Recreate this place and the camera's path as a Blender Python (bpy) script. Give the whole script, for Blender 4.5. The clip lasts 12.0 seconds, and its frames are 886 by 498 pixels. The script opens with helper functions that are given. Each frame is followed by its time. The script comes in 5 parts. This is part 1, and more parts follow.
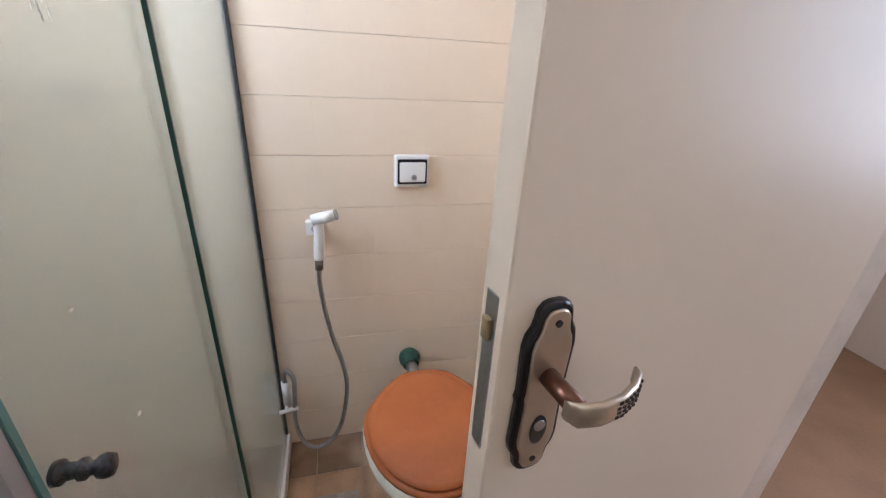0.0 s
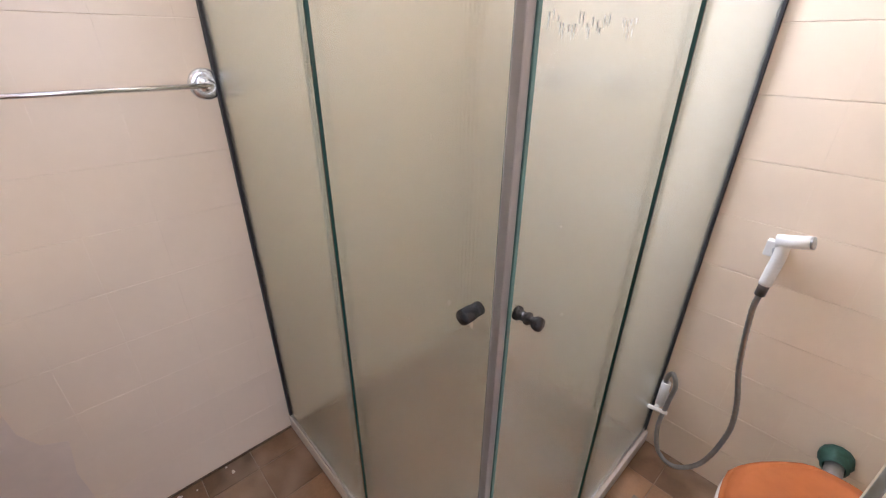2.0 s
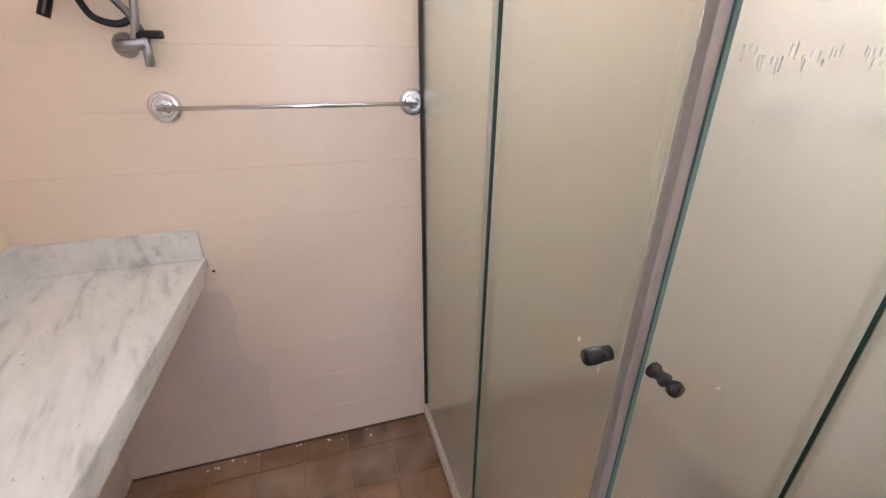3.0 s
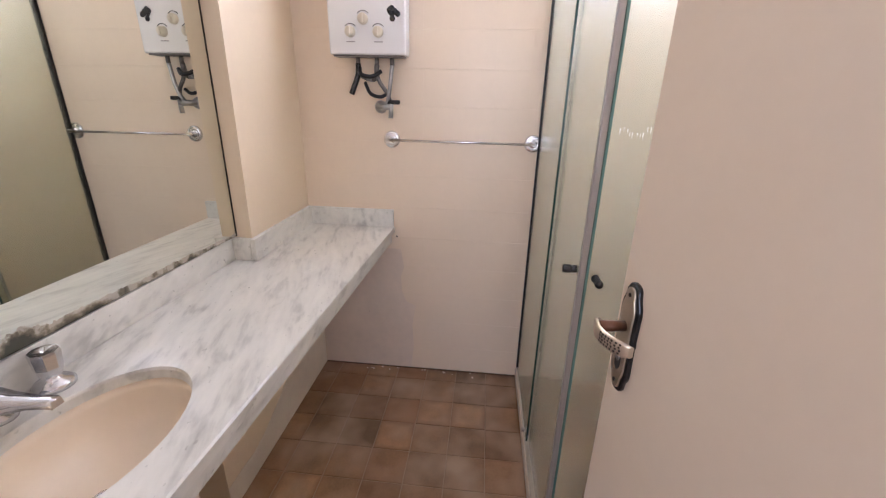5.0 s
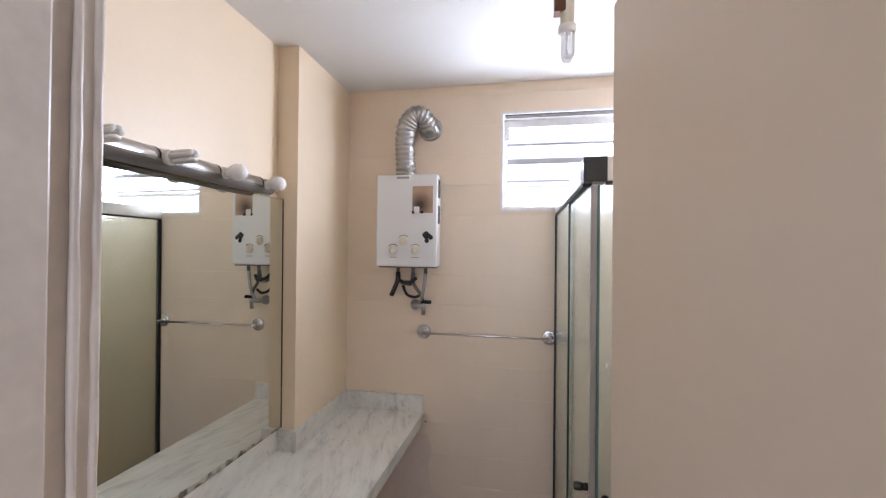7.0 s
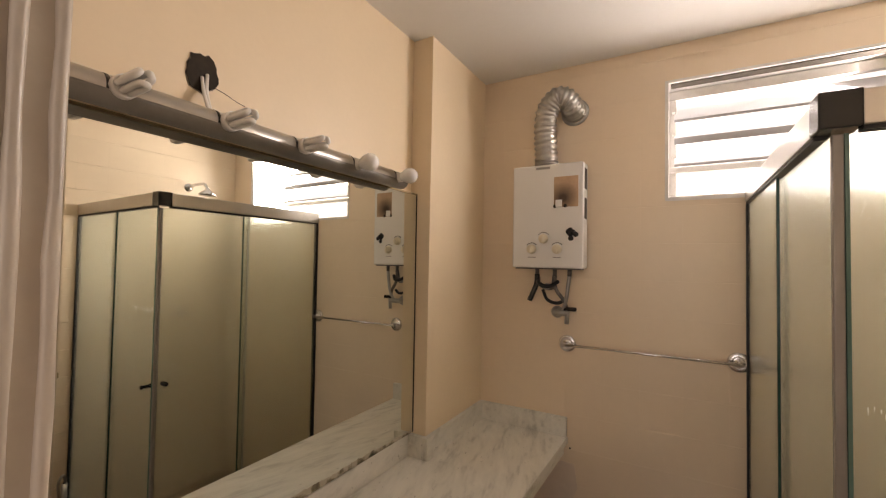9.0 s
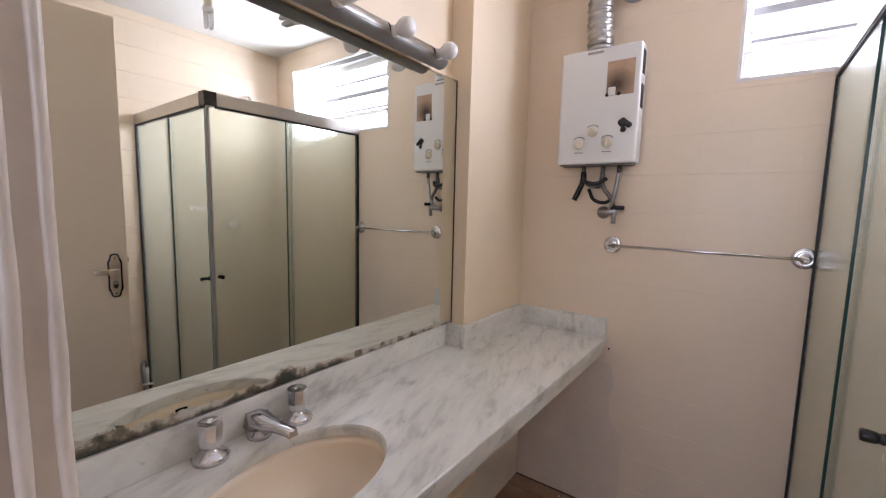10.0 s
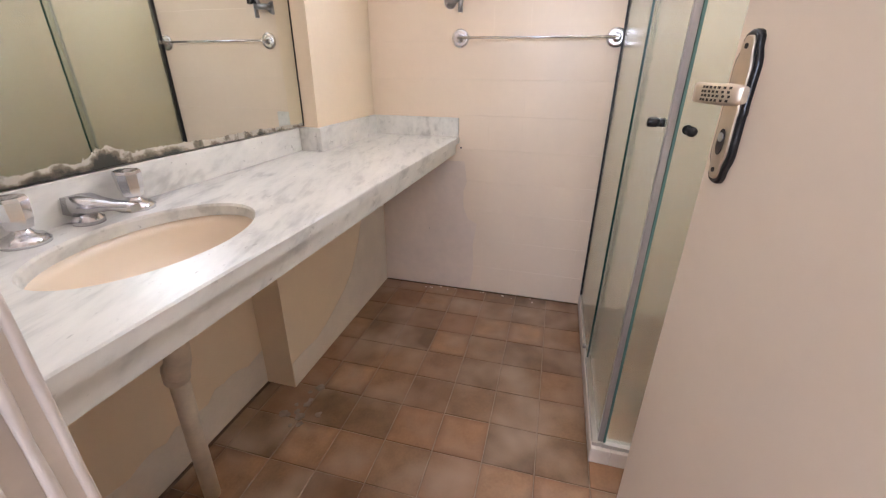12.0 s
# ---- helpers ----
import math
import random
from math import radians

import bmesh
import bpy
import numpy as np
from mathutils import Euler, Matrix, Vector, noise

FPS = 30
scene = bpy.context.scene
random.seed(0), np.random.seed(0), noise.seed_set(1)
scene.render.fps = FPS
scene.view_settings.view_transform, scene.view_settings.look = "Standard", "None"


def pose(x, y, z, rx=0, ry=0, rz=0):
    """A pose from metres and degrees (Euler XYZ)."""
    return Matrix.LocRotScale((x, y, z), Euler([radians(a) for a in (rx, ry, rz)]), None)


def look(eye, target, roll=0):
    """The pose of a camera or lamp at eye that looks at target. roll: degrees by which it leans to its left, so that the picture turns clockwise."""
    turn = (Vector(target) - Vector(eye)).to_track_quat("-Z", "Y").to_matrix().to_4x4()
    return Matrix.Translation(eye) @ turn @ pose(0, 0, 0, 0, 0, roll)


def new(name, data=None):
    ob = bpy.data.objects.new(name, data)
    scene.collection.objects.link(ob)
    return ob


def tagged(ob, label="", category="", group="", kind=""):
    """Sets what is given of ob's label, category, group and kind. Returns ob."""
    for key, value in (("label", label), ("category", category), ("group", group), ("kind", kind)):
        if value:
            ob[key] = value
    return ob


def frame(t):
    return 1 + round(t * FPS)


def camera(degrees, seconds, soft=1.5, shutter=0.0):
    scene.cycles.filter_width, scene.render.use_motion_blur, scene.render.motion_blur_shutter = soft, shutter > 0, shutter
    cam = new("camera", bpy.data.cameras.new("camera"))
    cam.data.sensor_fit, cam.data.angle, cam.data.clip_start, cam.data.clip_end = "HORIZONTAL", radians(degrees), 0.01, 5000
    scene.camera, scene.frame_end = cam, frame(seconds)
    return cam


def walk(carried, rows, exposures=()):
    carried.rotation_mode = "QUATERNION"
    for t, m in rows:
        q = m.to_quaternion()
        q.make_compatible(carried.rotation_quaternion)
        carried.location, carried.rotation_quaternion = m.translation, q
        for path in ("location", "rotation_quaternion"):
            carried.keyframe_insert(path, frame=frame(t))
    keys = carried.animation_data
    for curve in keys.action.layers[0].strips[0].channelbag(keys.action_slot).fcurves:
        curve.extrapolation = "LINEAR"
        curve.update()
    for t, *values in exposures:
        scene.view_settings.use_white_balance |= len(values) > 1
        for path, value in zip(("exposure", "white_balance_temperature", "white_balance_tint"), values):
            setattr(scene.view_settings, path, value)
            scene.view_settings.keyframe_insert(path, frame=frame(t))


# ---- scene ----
cam = camera(94.4, 12.0, soft=1.2)
METRES, EYE, TILT, LEAN, TURN = 2.0, 1.33, 0.0, 0.0, -16.8
PATH = [
    (0, (0.064, 0.074, 1.318), (0.555, 1.829, 0.494), 3.3),
    (0.5, (0.066, 0.047, 1.346), (0.208, 1.816, 0.424), 2.7),
    (1, (0.046, 0.034, 1.309), (-0.309, 1.797, 0.435), 1.5),
    (1.5, (0.105, -0.004, 1.329), (-0.803, 1.525, 0.413), 0.8),
    (2, (0.1, -0.023, 1.328), (-1.203, 1.199, 0.429), 0.5),
    (2.5, (0.087, -0.022, 1.334), (-1.435, 0.899, 0.418), 1.2),
    (3, (0.135, 0.004, 1.341), (-1.602, 0.541, 0.508), 0.4),
    (3.5, (0.285, 0.045, 1.358), (-1.558, 0.219, 0.603), 1.1),
    (3.7, (0.352, 0.048, 1.371), (-1.508, 0.134, 0.632), 1.0),
    (5.3, (0.867, 0.1, 1.427), (-1.016, -0.14, 0.799), 1.0),
    (5.5, (0.9, 0.114, 1.453), (-1.006, -0.147, 0.907), 0.9),
    (6, (0.948, 0.126, 1.537), (-0.997, -0.166, 1.175), 0.7),
    (6.5, (0.974, 0.135, 1.605), (-0.994, -0.185, 1.442), 0.7),
    (7, (0.982, 0.143, 1.646), (-0.983, -0.225, 1.661), 0.6),
    (7.2, (0.985, 0.124, 1.65), (-0.977, -0.256, 1.728), 0.6),
    (8.8, (0.82, 0.102, 1.608), (-0.956, -0.809, 1.738), 0.9),
    (9, (0.805, 0.093, 1.589), (-0.928, -0.904, 1.652), 1.1),
    (9.5, (0.774, 0.097, 1.483), (-0.881, -1.022, 1.402), 1.4),
    (10, (0.776, 0.094, 1.383), (-0.84, -1.064, 1.171), 1.5),
    (10.5, (0.779, 0.106, 1.28), (-0.832, -1.016, 0.897), 2.1),
    (11, (0.778, 0.105, 1.192), (-0.86, -0.853, 0.558), 2.1),
    (11.5, (0.804, 0.127, 1.15), (-0.872, -0.61, 0.345), 1.6),
    (12, (0.844, 0.097, 1.112), (-0.926, -0.367, 0.306), 0.6),
]
walk(cam, [(t, look(eye, target, roll)) for t, eye, target, roll in PATH],
     exposures=[(0.0, 0.42, 5600, 19), (1.0, 0.50, 5800, 22), (2.0, 0.80, 5900, 25), (3.0, 0.80, 5950, 26), (3.7, 0.78, 5950, 26), (5.5, 0.44, 6000, 26), (6.5, 0.02, 5900, 20), (7.2, -0.10, 5900, 20), (8.8, -0.66, 8700, 25), (9.1, -0.6, 8300, 25), (9.5, -0.18, 6100, 25), (10.5, 0.16, 6000, 24), (11.0, 0.70, 5950, 24), (11.5, 0.90, 5950, 24), (12.0, 0.97, 6000, 23)])

# ---- light ----
world = bpy.data.worlds.new("world")
scene.world = world
world.use_nodes = True
wn = world.node_tree.nodes
sky = wn.new("ShaderNodeTexSky")
sky.sky_type = "NISHITA"
sky.sun_disc = False
sky.sun_elevation, sky.sun_rotation = radians(52), radians(70)
world.node_tree.links.new(sky.outputs["Color"], wn["Background"].inputs["Color"])
wn["Background"].inputs["Strength"].default_value = 0.15
sun = new("sun", bpy.data.lights.new("sun", "SUN"))
sun.data.energy, sun.data.angle, sun.data.color = 2.0, radians(0.5), (1.0, 0.95, 0.88)
sun.matrix_world = look((6, 2, 9), (0, 0, 0))


def sky_panel(name, place, target, w, h, power, colour):
    ob = new(name, bpy.data.lights.new(name, "AREA"))
    ob.data.shape, ob.data.size, ob.data.size_y = "RECTANGLE", w, h
    ob.data.energy, ob.data.color = power, colour
    ob.matrix_world = look(place, target)
    return ob


WINDOW_POWER, HALL_POWER = 45.0, 17.0
sky_panel("window_daylight", (-1.275, 0.545, 2.11), (0.2, -0.10, 1.96), 0.96, 0.46, WINDOW_POWER, (0.86, 0.93, 1.0))
sky_panel("hall_daylight", (2.55, 0.1, 1.55), (0.6, 0.1, 1.1), 1.3, 1.2, HALL_POWER, (0.86, 0.93, 1.0))


# ---- materials ----
def material(name, colour, rough=0.5, metal=0.0, spread=0.08, scale=8.0, fine=90.0, bump=0.0, random_tint=0.0, coat=0.0, spec=0.5, world_space=False):
    m = bpy.data.materials.new(name)
    m.use_nodes = True
    n, l = m.node_tree.nodes, m.node_tree.links
    b = n["Principled BSDF"]
    b.inputs["Roughness"].default_value, b.inputs["Metallic"].default_value = rough, metal
    b.inputs["Coat Weight"].default_value, b.inputs["Specular IOR Level"].default_value = coat, spec
    tex = n.new("ShaderNodeTexCoord")
    big, small = n.new("ShaderNodeTexNoise"), n.new("ShaderNodeTexNoise")
    for node, s, d in ((big, scale, 4), (small, fine, 3)):
        node.inputs["Scale"].default_value, node.inputs["Detail"].default_value = s, d
        l.new(n.new("ShaderNodeNewGeometry").outputs["Position"] if world_space else tex.outputs["Object"], node.inputs["Vector"])
    both = n.new("ShaderNodeMath")
    both.operation = "MULTIPLY_ADD"
    both.inputs[1].default_value = 0.35
    l.new(small.outputs["Fac"], both.inputs[0])
    l.new(big.outputs["Fac"], both.inputs[2])
    ramp = n.new("ShaderNodeMapRange")
    ramp.inputs["From Min"].default_value, ramp.inputs["From Max"].default_value = 0.35, 1.0
    ramp.inputs["To Min"].default_value, ramp.inputs["To Max"].default_value = 1 - spread, 1 + spread
    l.new(both.outputs[0], ramp.inputs["Value"])
    value = ramp.outputs["Result"]
    if random_tint:
        info = n.new("ShaderNodeObjectInfo")
        rr = n.new("ShaderNodeMapRange")
        rr.inputs["To Min"].default_value, rr.inputs["To Max"].default_value = 1 - random_tint, 1 + random_tint
        l.new(info.outputs["Random"], rr.inputs["Value"])
        mm = n.new("ShaderNodeMath")
        mm.operation = "MULTIPLY"
        l.new(value, mm.inputs[0])
        l.new(rr.outputs["Result"], mm.inputs[1])
        value = mm.outputs[0]
    scale_node = n.new("ShaderNodeVectorMath")
    scale_node.operation = "SCALE"
    scale_node.inputs[0].default_value = colour
    l.new(value, scale_node.inputs["Scale"])
    l.new(scale_node.outputs[0], b.inputs["Base Color"])
    if bump:
        bn = n.new("ShaderNodeBump")
        bn.inputs["Strength"].default_value, bn.inputs["Distance"].default_value = bump, 0.002
        l.new(both.outputs[0], bn.inputs["Height"])
        l.new(bn.outputs[0], b.inputs["Normal"])
    return m


def nodes_of(m):
    return m.node_tree.nodes, m.node_tree.links, m.node_tree.nodes["Principled BSDF"]


CREAM = (0.83, 0.685, 0.525)
paint = material("cream_wall_paint", (0.84, 0.69, 0.50), 0.42, spread=0.04, scale=3, fine=60, bump=0.12)
tile_paint = material("cream_tile_paint", CREAM, 0.34, spread=0.035, scale=4, fine=40, bump=0.10, random_tint=0.004, world_space=True)
white_paint = material("white_ceiling_paint", (0.80, 0.79, 0.76), 0.7, spread=0.03, scale=2, bump=0.15)
door_paint = material("cream_door_paint", (0.74, 0.62, 0.485), 0.42, spread=0.03, scale=3, fine=50, bump=0.08)
jamb_paint = material("ivory_jamb_paint", (0.70, 0.62, 0.53), 0.32, spread=0.16, scale=9, fine=80, bump=0.25)
grout = material("dark_brown_grout", (0.36, 0.27, 0.19), 0.8, spread=0.3, scale=14)
wall_grout = material("cream_grout", (0.68, 0.57, 0.48), 0.6, spread=0.1)
chrome = material("chrome", (0.68, 0.68, 0.70), 0.18, 1.0, spread=0.08, scale=30)
dull_metal = material("dull_grey_metal", (0.42, 0.42, 0.42), 0.35, 1.0, spread=0.2, scale=25)
brushed = material("brushed_aluminium", (0.60, 0.58, 0.55), 0.32, 1.0, spread=0.06, scale=12, fine=200)
grey_profile = material("grey_aluminium_profile", (0.31, 0.29, 0.275), 0.4, 0.3, spread=0.07, scale=12, fine=120)
black_rubber = material("black_rubber", (0.014, 0.014, 0.015), 0.5, spread=0.2)
black_plastic = material("black_plastic", (0.009, 0.009, 0.010), 0.25, spread=0.2)
white_enamel = material("white_enamel", (0.80, 0.80, 0.79), 0.22, spread=0.02, scale=5)
white_plastic = material("white_plastic", (0.80, 0.78, 0.74), 0.3, spread=0.03, scale=9)
yellowed_plastic = material("yellowed_plastic", (0.74, 0.68, 0.55), 0.4, spread=0.08, scale=30)
ceramic = material("ivory_ceramic", (0.80, 0.74, 0.62), 0.12, spread=0.03, scale=6, coat=0.3)
basin_ceramic = material("beige_ceramic", (0.92, 0.77, 0.59), 0.24, spread=0.03, scale=6, coat=0.3)
seat_plastic = material("terracotta_seat_plastic", (0.46, 0.135, 0.040), 0.24, spread=0.12, scale=9, fine=60, bump=0.05)
green_metal = material("green_corroded_metal", (0.03, 0.09, 0.06), 0.55, 0.3, spread=0.4, scale=60)
slat_grey = material("grey_louvre_channel", (0.40, 0.40, 0.41), 0.5, spread=0.1, scale=15)
frame_white = material("white_window_frame", (0.78, 0.76, 0.73), 0.4, spread=0.08, scale=20)
pvc = material("stained_white_pvc", (0.66, 0.56, 0.43), 0.45, spread=0.18, scale=18)
bronze = material("copper_brown_metal", (0.16, 0.075, 0.045), 0.3, 0.8, spread=0.2)
champagne = material("champagne_metal", (0.56, 0.47, 0.36), 0.34, 0.85, spread=0.12, scale=30)
brass = material("aged_brass", (0.42, 0.33, 0.20), 0.38, 0.9, spread=0.25, scale=40)
bulb_glass = material("opal_bulb_glass", (0.80, 0.79, 0.77), 0.25, spread=0.02)
dark_void = material("dark_wall_cavity", (0.03, 0.022, 0.016), 0.9, spread=0.4, scale=40)
cement = material("rough_cement", (0.30, 0.24, 0.19), 0.9, spread=0.35, scale=25, bump=0.5)
curb_stone = material("white_marble_kerb", (0.70, 0.64, 0.57), 0.3, spread=0.1, scale=10)
# darker than the tube: its dim underside and mirror reflection put into colour
bar_shade = material("bar_shade_metal", (0.26, 0.25, 0.235), 0.42, 0.6, spread=0.12, scale=9)
flue = material("aluminium_flue", (0.45, 0.44, 0.42), 0.36, 0.9, spread=0.15, scale=20)
burnt_wood = material("split_bare_wood", (0.22, 0.13, 0.08), 0.8, spread=0.4, scale=60, bump=0.4)
burnt = material("scorched_brown_window", (0.50, 0.34, 0.23), 0.35, spread=0.2, scale=14)
n, l, b = nodes_of(burnt)
gm, soot = n.new("ShaderNodeNewGeometry"), n.new("ShaderNodeVectorMath")
soot.operation, soot.inputs[1].default_value = "DISTANCE", (-0.993, -0.345, 1.878)
l.new(gm.outputs["Position"], soot.inputs[0])
ring = n.new("ShaderNodeMapRange")
ring.inputs["From Min"].default_value, ring.inputs["From Max"].default_value = 0.012, 0.070
ring.inputs["To Min"].default_value, ring.inputs["To Max"].default_value = 0.95, 0.0
l.new(soot.outputs["Value"], ring.inputs["Value"])
mx = n.new("ShaderNodeMix")
mx.data_type = "RGBA"
l.new(ring.outputs["Result"], mx.inputs["Factor"])
l.new(b.inputs["Base Color"].links[0].from_socket, mx.inputs["A"])
mx.inputs["B"].default_value = (0.045, 0.025, 0.015, 1)
l.new(mx.outputs["Result"], b.inputs["Base Color"])
copper_dark = material("blackened_copper_tube", (0.17, 0.155, 0.145), 0.4, 0.7, spread=0.4, scale=50)
pale_paint = material("pale_patch_paint", (0.79, 0.70, 0.585), 0.5, spread=0.08, scale=9)
grey_patch = material("greyish_patch_paint", (0.79, 0.655, 0.535), 0.5, spread=0.10, scale=5, fine=30, bump=0.5)
hall_paint = material("hall_wall_paint", (0.74, 0.66, 0.57), 0.6, spread=0.04, scale=3)
hall_floor_mat = material("hall_wood_floor", (0.30, 0.17, 0.09), 0.4, spread=0.2, scale=5)
ink = material("grey_ink", (0.35, 0.34, 0.33), 0.5, spread=0.05)
dirt = material("brown_floor_dirt", (0.13, 0.085, 0.05), 0.9, spread=0.5, scale=40)
mould = material("black_mould", (0.07, 0.055, 0.04), 0.9, spread=0.5, scale=60)

# floor tile: brown, blotched, each tile its own shade
floor_tile_mat = material("brown_rustic_floor_tile", (0.275, 0.155, 0.078), 0.30, spread=0.34, scale=13, fine=120, bump=0.12, random_tint=0.44, world_space=True)
n, l, b = nodes_of(floor_tile_mat)
edge = n.new("ShaderNodeTexNoise")
edge.inputs["Scale"].default_value = 5.0
tc = n.new("ShaderNodeTexCoord")
gm = n.new("ShaderNodeNewGeometry")
l.new(gm.outputs["Position"], edge.inputs["Vector"])
old = b.inputs["Base Color"].links[0].from_socket
mixc = n.new("ShaderNodeMix")
mixc.data_type = "RGBA"
rmp = n.new("ShaderNodeMapRange")
rmp.inputs["From Min"].default_value, rmp.inputs["From Max"].default_value = 0.42, 0.68
rmp.inputs["To Max"].default_value = 0.75
l.new(edge.outputs["Fac"], rmp.inputs["Value"])
l.new(rmp.outputs["Result"], mixc.inputs["Factor"])
l.new(old, mixc.inputs["A"])
mixc.inputs["B"].default_value = (0.46, 0.33, 0.225, 1)
# darker fired rim of each tile
sx = n.new("ShaderNodeSeparateXYZ")
l.new(tc.outputs["Object"], sx.inputs[0])
ab = []
for axis in ("X", "Y"):
    q = n.new("ShaderNodeMath")
    q.operation = "ABSOLUTE"
    l.new(sx.outputs[axis], q.inputs[0])
    ab.append(q)
far_out = n.new("ShaderNodeMath")
far_out.operation = "MAXIMUM"
l.new(ab[0].outputs[0], far_out.inputs[0])
l.new(ab[1].outputs[0], far_out.inputs[1])
wob = n.new("ShaderNodeMath")
wob.operation = "MULTIPLY_ADD"
wob.inputs[1].default_value = 0.08
l.new(edge.outputs["Fac"], wob.inputs[0])
l.new(far_out.outputs[0], wob.inputs[2])
rim = n.new("ShaderNodeMapRange")
rim.inputs["From Min"].default_value, rim.inputs["From Max"].default_value, rim.inputs["To Max"].default_value = 0.092, 0.13, 0.85
l.new(wob.outputs[0], rim.inputs["Value"])
own = n.new("ShaderNodeObjectInfo")
some = n.new("ShaderNodeMath")
some.operation = "POWER"
some.inputs[1].default_value = 2.5
l.new(own.outputs["Random"], some.inputs[0])
burn = n.new("ShaderNodeMath")
burn.operation = "MULTIPLY"
l.new(rim.outputs["Result"], burn.inputs[0])
l.new(some.outputs[0], burn.inputs[1])
mixd = n.new("ShaderNodeMix")
mixd.data_type = "RGBA"
l.new(burn.outputs[0], mixd.inputs["Factor"])
l.new(mixc.outputs["Result"], mixd.inputs["A"])
mixd.inputs["B"].default_value = (0.14, 0.055, 0.022, 1)
hue = n.new("ShaderNodeMath")
hue.operation = "MULTIPLY"
hue.inputs[1].default_value = 7.3
l.new(own.outputs["Random"], hue.inputs[0])
part_of = n.new("ShaderNodeMath")
part_of.operation = "FRACT"
l.new(hue.outputs[0], part_of.inputs[0])
redder = n.new("ShaderNodeMapRange")
redder.inputs["From Min"].default_value, redder.inputs["From Max"].default_value, redder.inputs["To Max"].default_value = 0.60, 0.95, 0.38
l.new(part_of.outputs[0], redder.inputs["Value"])
mixr = n.new("ShaderNodeMix")
mixr.data_type = "RGBA"
l.new(redder.outputs["Result"], mixr.inputs["Factor"])
l.new(mixd.outputs["Result"], mixr.inputs["A"])
mixr.inputs["B"].default_value = (0.27, 0.105, 0.040, 1)
l.new(mixr.outputs["Result"], b.inputs["Base Color"])

# marble: white-grey with slanted streaks and dark flecks
marble = material("grey_white_marble", (0.62, 0.60, 0.56), 0.30, spread=0.05, scale=12)
n, l, b = nodes_of(marble)
tc = n.new("ShaderNodeNewGeometry")
mp = n.new("ShaderNodeMapping")
mp.vector_type = "TEXTURE"
mp.inputs["Rotation"].default_value = (0.0, 0.25, radians(14))
mp.inputs["Scale"].default_value = (0.22, 0.05, 0.07)
l.new(tc.outputs["Position"], mp.inputs["Vector"])
vein = n.new("ShaderNodeTexNoise")
vein.inputs["Scale"].default_value, vein.inputs["Detail"].default_value, vein.inputs["Distortion"].default_value = 1.0, 8, 0.5
l.new(mp.outputs[0], vein.inputs["Vector"])
fl = n.new("ShaderNodeTexNoise")
mp2 = n.new("ShaderNodeMapping")
mp2.vector_type = "TEXTURE"
mp2.inputs["Rotation"].default_value = (0, 0, radians(20))
mp2.inputs["Scale"].default_value = (0.026, 0.013, 0.016)
l.new(tc.outputs["Position"], mp2.inputs["Vector"])
l.new(mp2.outputs[0], fl.inputs["Vector"])
fl.inputs["Scale"].default_value, fl.inputs["Detail"].default_value = 1.0, 4
cr = n.new("ShaderNodeValToRGB")
cr.color_ramp.elements[0].position, cr.color_ramp.elements[0].color = 0.32, (0.48, 0.465, 0.42, 1)
cr.color_ramp.elements[1].position, cr.color_ramp.elements[1].color = 0.62, (0.80, 0.775, 0.71, 1)
mid = cr.color_ramp.elements.new(0.47)
mid.color = (0.72, 0.70, 0.64, 1)
mp3 = n.new("ShaderNodeMapping")
mp3.vector_type = "TEXTURE"
mp3.inputs["Rotation"].default_value = (0.0, 0.2, radians(17))
mp3.inputs["Scale"].default_value = (0.075, 0.014, 0.02)
l.new(tc.outputs["Position"], mp3.inputs["Vector"])
thin = n.new("ShaderNodeTexNoise")
thin.inputs["Scale"].default_value, thin.inputs["Detail"].default_value = 1.0, 6
l.new(mp3.outputs[0], thin.inputs["Vector"])
two = n.new("ShaderNodeMix")
two.inputs["Factor"].default_value = 0.27
l.new(vein.outputs["Fac"], two.inputs["A"])
l.new(thin.outputs["Fac"], two.inputs["B"])
l.new(two.outputs["Result"], cr.inputs["Fac"])
fr = n.new("ShaderNodeMapRange")
fr.inputs["From Min"].default_value, fr.inputs["From Max"].default_value = 0.66, 0.80
l.new(fl.outputs["Fac"], fr.inputs["Value"])
mx = n.new("ShaderNodeMix")
mx.data_type = "RGBA"
l.new(fr.outputs["Result"], mx.inputs["Factor"])
l.new(cr.outputs["Color"], mx.inputs["A"])
mx.inputs["B"].default_value = (0.33, 0.31, 0.27, 1)
l.new(mx.outputs["Result"], b.inputs["Base Color"])

# frosted, rippled shower glass
frosted = bpy.data.materials.new("frosted_green_glass")
frosted.use_nodes = True
n, l, b = nodes_of(frosted)
b.inputs["Base Color"].default_value = (0.83, 0.865, 0.785, 1)
b.inputs["Roughness"].default_value = 0.21
b.inputs["Transmission Weight"].default_value = 0.98
b.inputs["IOR"].default_value = 1.35
tc = n.new("ShaderNodeTexCoord")
mp = n.new("ShaderNodeMapping")
mp.inputs["Scale"].default_value = (110, 110, 7)
l.new(tc.outputs["Object"], mp.inputs["Vector"])
rip = n.new("ShaderNodeTexNoise")
rip.inputs["Scale"].default_value = 1.0
l.new(mp.outputs[0], rip.inputs["Vector"])
bp = n.new("ShaderNodeBump")
bp.inputs["Strength"].default_value, bp.inputs["Distance"].default_value = 0.05, 0.002
l.new(rip.outputs["Fac"], bp.inputs["Height"])
flute = n.new("ShaderNodeSeparateXYZ")
l.new(tc.outputs["Object"], flute.inputs[0])
across = n.new("ShaderNodeMath")
l.new(flute.outputs["X"], across.inputs[0])
l.new(flute.outputs["Y"], across.inputs[1])
